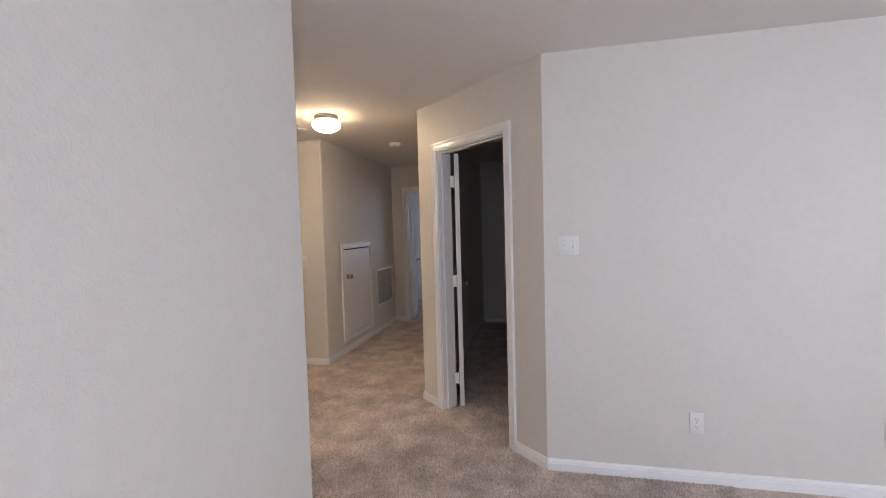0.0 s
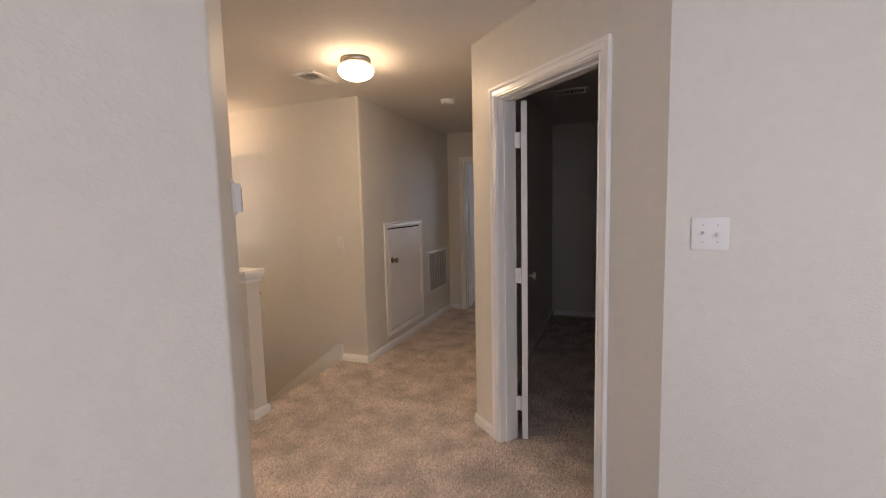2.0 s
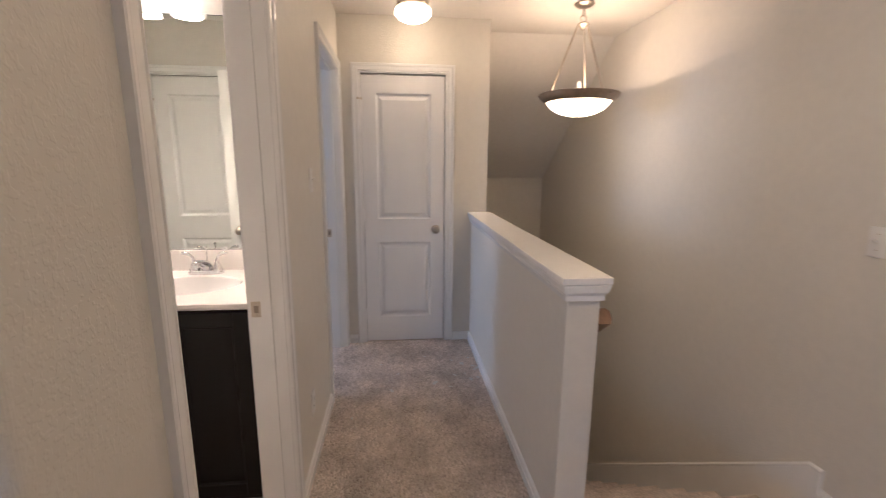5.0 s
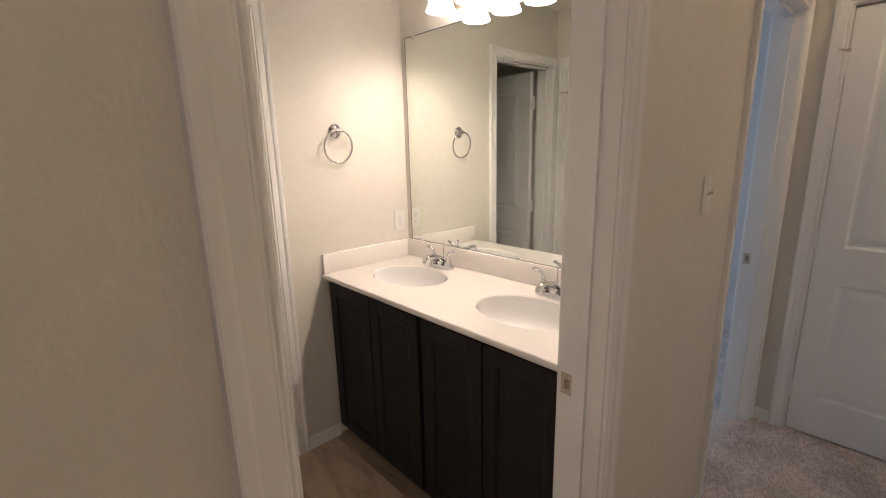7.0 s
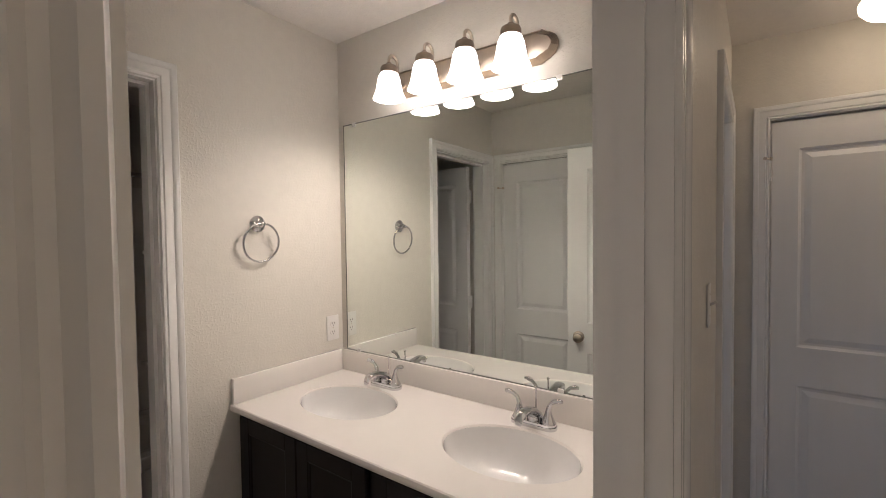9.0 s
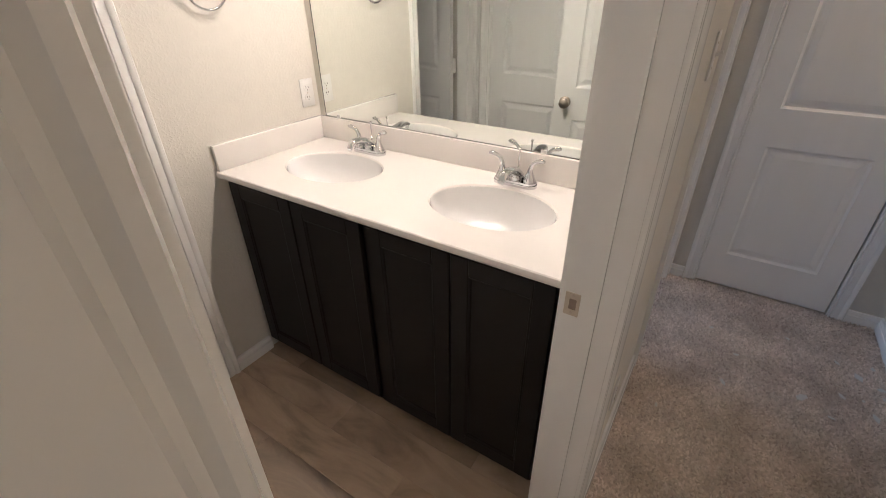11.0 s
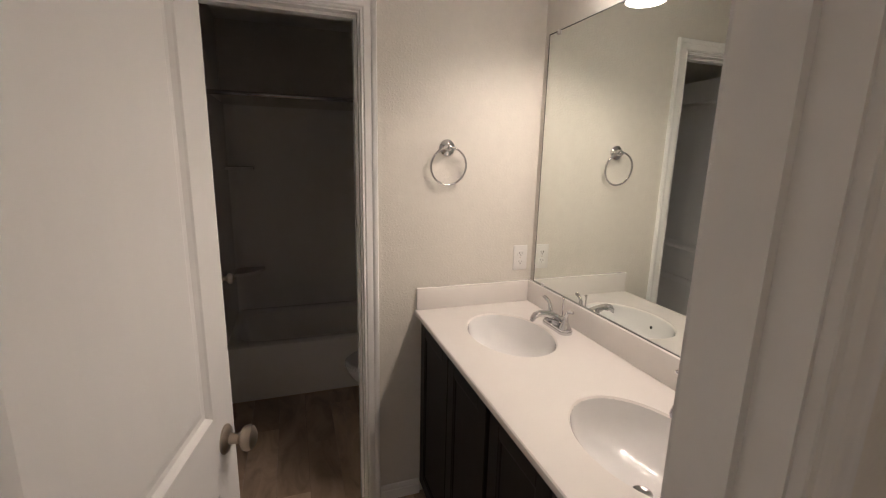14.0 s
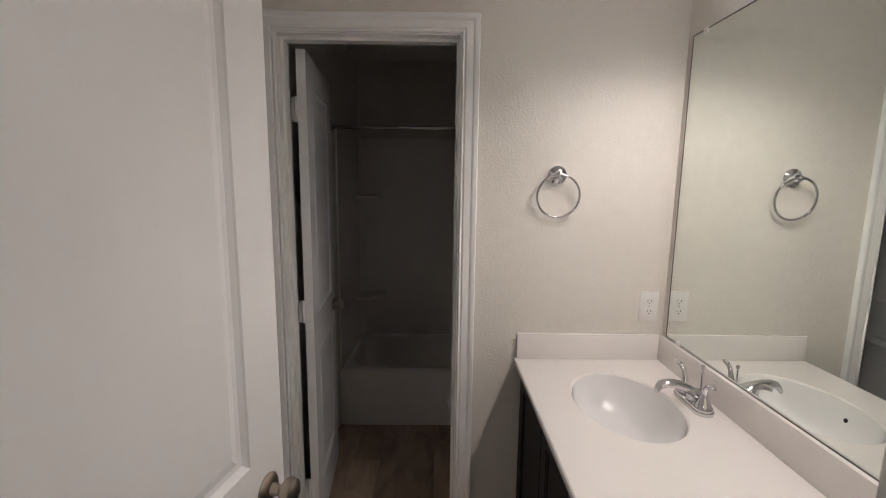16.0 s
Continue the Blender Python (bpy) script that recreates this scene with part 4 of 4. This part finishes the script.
def faucet(y, label):
    root = thing("faucet", pose(BX + 0.078, y, CT), label, "faucet", "faucets")
    b = bmesh.new()
    poly = rounded([(-0.027, -0.079), (0.027, -0.079), (0.027, 0.079), (-0.027, 0.079)], {0: 0.025, 1: 0.025, 2: 0.025, 3: 0.025}, 6)
    prism(poly, 0, 0.010, b)
    prism([(x * 0.9, yy * 0.96) for x, yy in poly], 0.010, 0.018, b)
    part("base", b, CHROME, root)
    bz = bmesh.new()
    rings = []
    for x, z, w, h in ((-0.024, 0.014, 0.026, 0.010), (-0.012, 0.032, 0.027, 0.018), (0.008, 0.046, 0.025, 0.019), (0.034, 0.058, 0.021, 0.015), (0.062, 0.066, 0.018, 0.0125), (0.088, 0.067, 0.017, 0.012), (0.104, 0.061, 0.016, 0.013), (0.113, 0.050, 0.014, 0.011), (0.115, 0.043, 0.011, 0.006)):
        rings.append([bz.verts.new((x, w * math.cos(a), z + h * math.sin(a))) for a in [2 * math.pi * k / 18 for k in range(18)]])
    for a, c in zip(rings, rings[1:]):
        for k in range(18):
            bz.faces.new((a[k], a[(k + 1) % 18], c[(k + 1) % 18], c[k]))
    bz.faces.new(rings[0])
    bz.faces.new(rings[-1])
    lathe([(0.022, 0.010), (0.021, 0.03), (0.016, 0.05), (0, 0.054)], 20, None, bz)
    part("spout", bz, CHROME, root)
    for s in (1, -1):
        h = lathe([(0.022, 0.012), (0.022, 0.024), (0.019, 0.029), (0.017, 0.034), (0.012, 0.048), (0.009, 0.060), (0, 0.063)], 18, Matrix.Translation((0, s * 0.051, 0)))
        tube([(0.0, s * 0.051, 0.052), (0.0, s * 0.053, 0.068), (0.001, s * 0.059, 0.082), (0.003, s * 0.072, 0.093), (0.005, s * 0.090, 0.098), (0.006, s * 0.101, 0.097)], 0.006, 12, h, radii=[0.0095, 0.008, 0.0065, 0.0068, 0.0085, 0.005])
        part("handle", h, CHROME, root)
    rodm = tube([(-0.020, 0, 0.016), (-0.020, 0, 0.118)], 0.0025, 8)
    lathe([(0, 0.112), (0.004, 0.114), (0.006, 0.122), (0, 0.126)], 12, Matrix.Translation((-0.020, 0, 0)), rodm)
    part("lift_rod", rodm, CHROME, root)
    return root


faucet(1.872, "chrome two-handle faucet behind the basin")
faucet(2.535, "chrome two-handle faucet with a raised lift rod")

mir = thing("wall_mirror", pose(BX, 0, 0), "large frameless wall mirror above the vanity", "mirror")
M0, M1, MZ0, MZ1 = 1.563, 2.872, 1.008, 2.046
part("glass", box(0.001, 0.006, M0, M1, MZ0, MZ1), MIRROR, mir, smooth=False)
part("edge", sweep([(0.0005, M0 - 0.002, MZ0 - 0.002), (0.0005, M0 - 0.002, MZ1 + 0.002), (0.0005, M1, MZ1 + 0.002), (0.0005, M1, MZ0 - 0.002)], [(0, 0), (0, 0.0068), (-0.0018, 0.0068), (-0.0018, 0)], (1, 0, 0), closed=True), material("mirror_edge", (0.16, 0.17, 0.15), 0.3, 0.6), mir, "dark ground edge", smooth=False)
for y, z in ((1.63, MZ1), (2.6, MZ1), (1.64, MZ0), (2.6, MZ0)):
    part("clip", box(0, 0.010, y - 0.010, y + 0.010, z - 0.012 if z > 1.5 else z - 0.006, z + 0.008 if z > 1.5 else z + 0.009, 0.002), PLASTIC, mir, "clear plastic clip")

# vanity light
vl = thing("vanity_light", pose(BX, 2.219, 2.160), "four-lamp vanity light bar with lit bell shades", "vanity light")
outline = []
HL, HH = 0.372, 0.057
prof = [(0, 0.0), (0, 0.010), (-0.012, 0.014), (-0.014, 0.020), (-0.024, 0.022), (-0.028, 0.027)]
loop = []
for sgn in (1, -1):
    loop += [(0, sgn * (HL - 0.05), sgn * -HH), (0, sgn * (HL - 0.038), sgn * -HH * 0.86)]
    loop += [(0, sgn * (HL - 0.038 + 0.045 * math.sin(radians(a))), sgn * -HH * 0.8 * math.cos(radians(a))) for a in (20, 50, 80, 100, 130, 160)]
    loop += [(0, sgn * (HL - 0.038), sgn * HH * 0.86), (0, sgn * (HL - 0.05), sgn * HH)]
bm = bmesh.new()
scales = ((1.0, 0.001), (1.0, 0.007), (0.975, 0.011), (0.965, 0.008), (0.94, 0.015), (0.93, 0.012), (0.905, 0.020), (0.895, 0.017), (0.86, 0.027))
rings = [[bm.verts.new((x, p[1] * (1 - (1 - f) * 0.35), p[2] * (1 - (1 - f) * 2.2))) for p in loop] for f, x in scales]
for a, b in zip(rings, rings[1:]):
    for k in range(len(loop)):
        bm.faces.new((a[k], a[(k + 1) % len(loop)], b[(k + 1) % len(loop)], b[k]))
bm.faces.new(rings[-1])
part("back_plate", bm, NICKEL, vl, "stepped brushed nickel back plate", smooth=False)
for k in range(4):
    y = -0.264 + 0.176 * k
    ar = tube([(0.022, y, -0.010), (0.045, y, -0.028), (0.062, y, -0.022), (0.070, y, 0.010), (0.070, y, 0.060)] + [Vector((0.070 + 0.025 - 0.025 * math.cos(radians(a)), y, 0.060 + 0.025 * math.sin(radians(a)))) for a in (30, 60, 90, 120, 150, 180)] + [(0.120, y, 0.042)], 0.006, 10)
    lathe([(0, 0.024), (0.016, 0.022), (0.018, 0.016), (0.0, 0.014)], 16, Matrix.Translation((0, y, -0.012)) @ pose(0, 0, 0, 0, 90, 0), ar)
    part("arm", ar, NICKEL, vl, "curved nickel arm")
    part("fitter", lathe([(0, 0.052), (0.010, 0.050), (0.014, 0.044), (0.030, 0.036), (0.034, 0.026), (0.034, 0.008), (0.030, 0.004)], 24, Matrix.Translation((0.120, y, 0))), BRONZE, vl, "bronze-nickel shade fitter")
    part("shade", lathe([(0.029, 0.014), (0.036, 0.006), (0.043, -0.012), (0.047, -0.036), (0.053, -0.064), (0.064, -0.090), (0.060, -0.090), (0.050, -0.064), (0.044, -0.036), (0.040, -0.012), (0.033, 0.006)], 32, Matrix.Translation((0.120, y, 0))), GLOW_BATH, vl, "lit frosted glass bell shade")

ring = thing("towel_ring", pose(-2.137, BY, 1.588), "chrome towel ring on the beige wall", "towel ring")
part("mount", lathe([(0, 0), (0.032, 0), (0.033, 0.006), (0.024, 0.012), (0.015, 0.016), (0.011, 0.026), (0.014, 0.031), (0.010, 0.037), (0, 0.039)], 24, pose(0, 0, 0, -90, 0, 0)), CHROME, ring)
part("post", tube([(0, 0.026, 0), (0, 0.034, -0.001), (0, 0.044, -0.002), (0, 0.047, -0.002)], 0.009, 12, radii=[0.009, 0.010, 0.010, 0.005]), CHROME, ring)
part("ring", tube([Vector((0.075 * math.sin(2 * math.pi * k / 48), 0.038 - 0.009 * (1 - math.cos(2 * math.pi * k / 48)), -0.074 + 0.075 * math.cos(2 * math.pi * k / 48))) for k in range(48)], 0.0045, 10, closed=True), CHROME, ring, "thin chrome ring")

# ---- toilet room ----
TF = 0.465
tub = thing("bathtub", pose(0, 0, 0), "off-white acrylic bathtub with a plain apron", "bathtub")
TX0, TX1, TZ = BX + 0.004, BE - 0.004, 0.365
part("apron", box(TX0, TX1, TF - 0.03, TF, -0.006, TZ - 0.012, 0.004), ACRYLIC, tub)
bm = bmesh.new()
cx, cy = (TX0 + TX1) / 2, (TF + TS) / 2
ax, ay = (TX1 - TX0) / 2, (TF - TS) / 2 - 0.002
ang = [2 * math.pi * (k + 0.5) / 64 for k in range(64)]


def squircle(hx, hy, z, power):
    out = []
    for a in ang:
        c, s = math.cos(a), math.sin(a)
        out.append(bm.verts.new((cx + hx * math.copysign(abs(c) ** (2 / power), c), cy + hy * math.copysign(abs(s) ** (2 / power), s), z)))
    return out


rings = [squircle(ax, ay, TZ - 0.015, 60), squircle(ax, ay, TZ - 0.004, 60), squircle(ax - 0.008, ay - 0.008, TZ, 40), squircle(ax - 0.05, ay - 0.075, TZ, 7), squircle(ax - 0.062, ay - 0.09, TZ - 0.012, 6), squircle(ax - 0.10, ay - 0.12, TZ - 0.2, 5), squircle(ax - 0.17, ay - 0.17, TZ - 0.31, 4), squircle(ax - 0.4, ay - 0.28, TZ - 0.325, 3)]
for a, b in zip(rings, rings[1:]):
    for k in range(64):
        bm.faces.new((a[k], a[(k + 1) % 64], b[(k + 1) % 64], b[k]))
bm.faces.new(rings[-1])
part("basin", bm, ACRYLIC, tub, "off-white rounded basin")

sur = thing("tub_surround", pose(0, 0, 0), "off-white acrylic tub surround with moulded corner shelves", "tub surround")
bm = prism(rounded([(TX0, TF - 0.03), (TX0, TS + 0.002), (TX1, TS + 0.002), (TX1, TF - 0.03), (TX1 - 0.012, TF - 0.03), (TX1 - 0.016, TS + 0.018), (TX0 + 0.016, TS + 0.018), (TX0 + 0.012, TF - 0.03)], {5: 0.06, 6: 0.06}, 5), TZ + 0.001, 1.88)
part("wall_panel", bm, ACRYLIC, sur)
for sx, px in ((-1, TX1 - 0.015), (1, TX0 + 0.015)):
    for z, r in ((1.455, 0.17), (0.70, 0.20)):
        q = [(px, TS + 0.017), (px, TS + 0.017 + r)] + [(px + sx * r * math.sin(radians(a)), TS + 0.017 + r * math.cos(radians(a))) for a in (15, 30, 45, 60, 75)] + [(px + sx * r, TS + 0.017)]
        b = prism(q, z - 0.022, z)
        part("shelf", b, ACRYLIC, sur, smooth=False)
rod = thing("shower_rod", pose(0, 0.505, 1.868), "chrome shower curtain rod across the tub", "shower rod")
part("rod", tube([(TX0, 0, 0), (TX1, 0, 0)], 0.0125, 14), CHROME, rod)
for px, a in ((TX0 - 0.003, 90), (TX1 + 0.003, -90)):
    part("flange", lathe([(0, 0), (0.030, 0), (0.030, 0.006), (0.018, 0.016), (0, 0.016)], 20, pose(px, 0, 0, 0, a, 0)), CHROME, rod)

wc = thing("toilet", pose(-1.775, 0.92, -0.006), "white porcelain toilet with its lid closed", "toilet")


def oval(x0, x1, w, z, n=28, egg=0.16):
    """A ring of an egg-shaped section from x0 (back) to x1 (front)."""
    out = []
    for k in range(n):
        a = 2 * math.pi * k / n
        c = math.cos(a)
        out.append(((x0 + x1) / 2 + (x1 - x0) / 2 * c, w * math.sin(a) * (1 - egg * c), z))
    return out


def loft(sections):
    b = bmesh.new()
    rr = [[b.verts.new(p) for p in s] for s in sections]
    for a, c in zip(rr, rr[1:]):
        for k in range(len(a)):
            b.faces.new((a[k], a[(k + 1) % len(a)], c[(k + 1) % len(a)], c[k]))
    b.faces.new(rr[0][::-1])
    b.faces.new(rr[-1])
    return b


part("bowl", loft([oval(-0.46, -0.12, 0.10, 0.0), oval(-0.45, -0.14, 0.095, 0.05), oval(-0.46, -0.16, 0.10, 0.16), oval(-0.47, -0.10, 0.135, 0.25), oval(-0.48, -0.02, 0.175, 0.33), oval(-0.48, 0.0, 0.185, 0.375), oval(-0.48, 0.0, 0.185, 0.385)]), PORCELAIN, wc)
part("seat", loft([oval(-0.46, 0.004, 0.187, 0.388), oval(-0.46, 0.006, 0.19, 0.394), oval(-0.46, 0.004, 0.187, 0.402)]), PORCELAIN, wc)
part("lid", loft([oval(-0.46, 0.002, 0.185, 0.405), oval(-0.46, 0.004, 0.187, 0.412), oval(-0.455, -0.006, 0.178, 0.421)]), PORCELAIN, wc)
tank = part("tank", box(-0.76, -0.50, -0.22, 0.22, 0.36, 0.72, 0.02), PORCELAIN, wc)
part("tank_lid", box(-0.765, -0.49, -0.23, 0.23, 0.72, 0.755, 0.012), PORCELAIN, tank)
part("flush_lever", tube([(-0.50, 0.16, 0.66), (-0.48, 0.16, 0.66), (-0.478, 0.11, 0.652)], 0.006, 8), CHROME, tank, "chrome flush lever")


# ---- windows of the bright rooms ----
def window(name, at, width, z0, z1):
    """A two-pane window whose frame stands in a wall opening; at: its middle on the floor line."""
    root = tagged(new(name), "white vinyl window with two panes", kind="structure")
    root.matrix_world = at
    b = bmesh.new()
    w, x0, x1 = 0.05, -width / 2, width / 2
    for a in ((x0, x0 + w, z0, z1), (x1 - w, x1, z0, z1), (x0 + w, x1 - w, z0, z0 + w), (x0 + w, x1 - w, z1 - w, z1), (-0.025, 0.025, z0 + w, z1 - w)):
        box(a[0], a[1], -0.03, 0.03, a[2], a[3], 0.004, b)
    part("window_frame", b, TRIM, root)
    part("window_sill", box(x0 - 0.03, x1 + 0.03, -0.05, 0.05, z0 - 0.022, z0 - 0.0005, 0.004), TRIM, root)
    for a, c in ((x0 + w, -0.025), (0.025, x1 - w)):
        p = part("pane", box(a, c, -0.003, 0.003, z0 + w, z1 - w), GLASS, root, smooth=False)
        p.visible_shadow = False


window("window_1", pose(LX0 + 1.8, LY0 - 0.06, 0), 2.6, 0.75, 2.15)
window("window_2", pose(-3.3, -1.36, 0), 1.4, 0.75, 2.15)
window("window_3", pose(0.85, 12.06, 0), 1.7, 0.8, 2.2)
# unseen east window, added to go with the extra loft light
window("added_window_4", pose(LX1 + 0.06, 0.6, 0, 0, 0, 90), 1.8, 0.75, 2.15)

# ---- loose scraps on the carpet ----
rng = random.Random(7)
for x, y, s in ((-3.04, 3.90, 1.2), (-3.10, 3.80, 1.0), (-3.01, 3.66, 1.6), (-3.23, 3.94, 1.1), (-3.27, 3.87, 1.5), (-3.06, 3.95, 0.9), (-3.17, 3.945, 1.0), (-3.33, 3.80, 0.8), (-3.12, 3.87, 0.7), (-2.95, 3.75, 0.9), (-3.40, 3.62, 0.8), (-3.15, 3.42, 0.9), (-3.3, 3.30, 0.7), (-2.65, 3.16, 0.6), (-3.20, 3.97, 1.3), (-2.93, 3.38, 1.0), (-3.36, 3.93, 0.9)):
    n = rng.randint(4, 6)
    poly = [(0.015 * s * rng.uniform(0.6, 1.5) * math.cos(2 * math.pi * k / n), 0.009 * s * rng.uniform(0.6, 1.4) * math.sin(2 * math.pi * k / n)) for k in range(n)]
    sc = mesh_object("plaster_scrap", prism(poly, 0, 0.003), SCRAP)
    sc.matrix_world = pose(x, y, 0.0145, rng.uniform(-8, 8), rng.uniform(-8, 8), rng.uniform(0, 180))
    tagged(sc, "small white plaster scrap lying on the carpet", "scrap", "scraps on the carpet")

# ---- vinyl planks ----
PW, PL = 0.152, 0.92
fl = bpy.data.objects["floor_bathroom"]
shared = {}
rng = random.Random(3)
ix = 0
x = BX - 0.05
while x < BE + 0.02:
    y = TS + (ix * 0.37) % PL - PL
    while y < (YS + YB) / 2 - 0.003:
        a, b = max(y, TF - 0.1), min(y + PL, (YS + YB) / 2 - 0.003)
        if b - a > 0.02:
            key = round(b - a, 3)
            if key not in shared:
                me = bpy.data.meshes.new("plank")
                tmp = box(0.0004, PW - 0.0004, 0.0004, b - a - 0.0004, -0.008, 0.0, 0.0012, None, 1)
                bmesh.ops.recalc_face_normals(tmp, faces=tmp.faces[:])
                tmp.to_mesh(me)
                tmp.free()
                me.materials.append(PLANK)
                shared[key] = me
            ob = new("plank", shared[key])
            ob.location = (x, a, 0.0)
            ob.parent = fl
        y += PL
    x += PW
    ix += 1

# ---- carpet pile ----
nr = np.random.default_rng(5)
spots = []
for x0, x1, y0, y1, step in ((-3.74, -1.87, 2.97, 4.0, 0.0095), (-1.86, -0.2, 3.0, 7.52, 0.0105), (-0.2, 1.7, 1.3, 4.7, 0.010), (-0.17, 1.3, 4.7, 7.5, 0.0135)):
    gx, gy = np.meshgrid(np.arange(x0, x1, step), np.arange(y0, y1, step))
    p = np.stack([gx.ravel(), gy.ravel()], 1)
    spots.append(p + nr.uniform(-0.006, 0.006, p.shape))
spots = np.concatenate(spots)
keep = ~((spots[:, 0] < -0.80) & (spots[:, 1] < 2.965))
spots = spots[keep]
cnt = len(spots)
ang0 = nr.uniform(0, 2 * np.pi, cnt)
size = nr.uniform(0.0045, 0.0075, cnt)
verts = np.zeros((cnt, 4, 3))
for k in range(3):
    verts[:, k, 0] = spots[:, 0] + size * np.cos(ang0 + 2.094 * k)
    verts[:, k, 1] = spots[:, 1] + size * np.sin(ang0 + 2.094 * k)
    verts[:, k, 2] = -0.001
verts[:, 3, :2] = spots + nr.uniform(-0.011, 0.011, (cnt, 2))
verts[:, 3, 2] = nr.uniform(0.005, 0.014, cnt)
base = (np.arange(cnt) * 4)[:, None, None]
tri = base + np.array([[0, 1, 3], [1, 2, 3], [2, 0, 3]])[None]
tri = tri.reshape(-1, 3)
me = bpy.data.meshes.new("carpet_pile")
me.vertices.add(cnt * 4)
me.vertices.foreach_set("co", verts.ravel())
me.loops.add(len(tri) * 3)
me.loops.foreach_set("vertex_index", tri.ravel().astype(np.int32))
me.polygons.add(len(tri))
me.polygons.foreach_set("loop_start", np.arange(0, len(tri) * 3, 3, dtype=np.int32))
me.update(calc_edges=True)
me.materials.append(TUFT)
tagged(new("carpet_pile", me), "mottled brown-beige cut carpet pile", "carpet", kind="stuff")
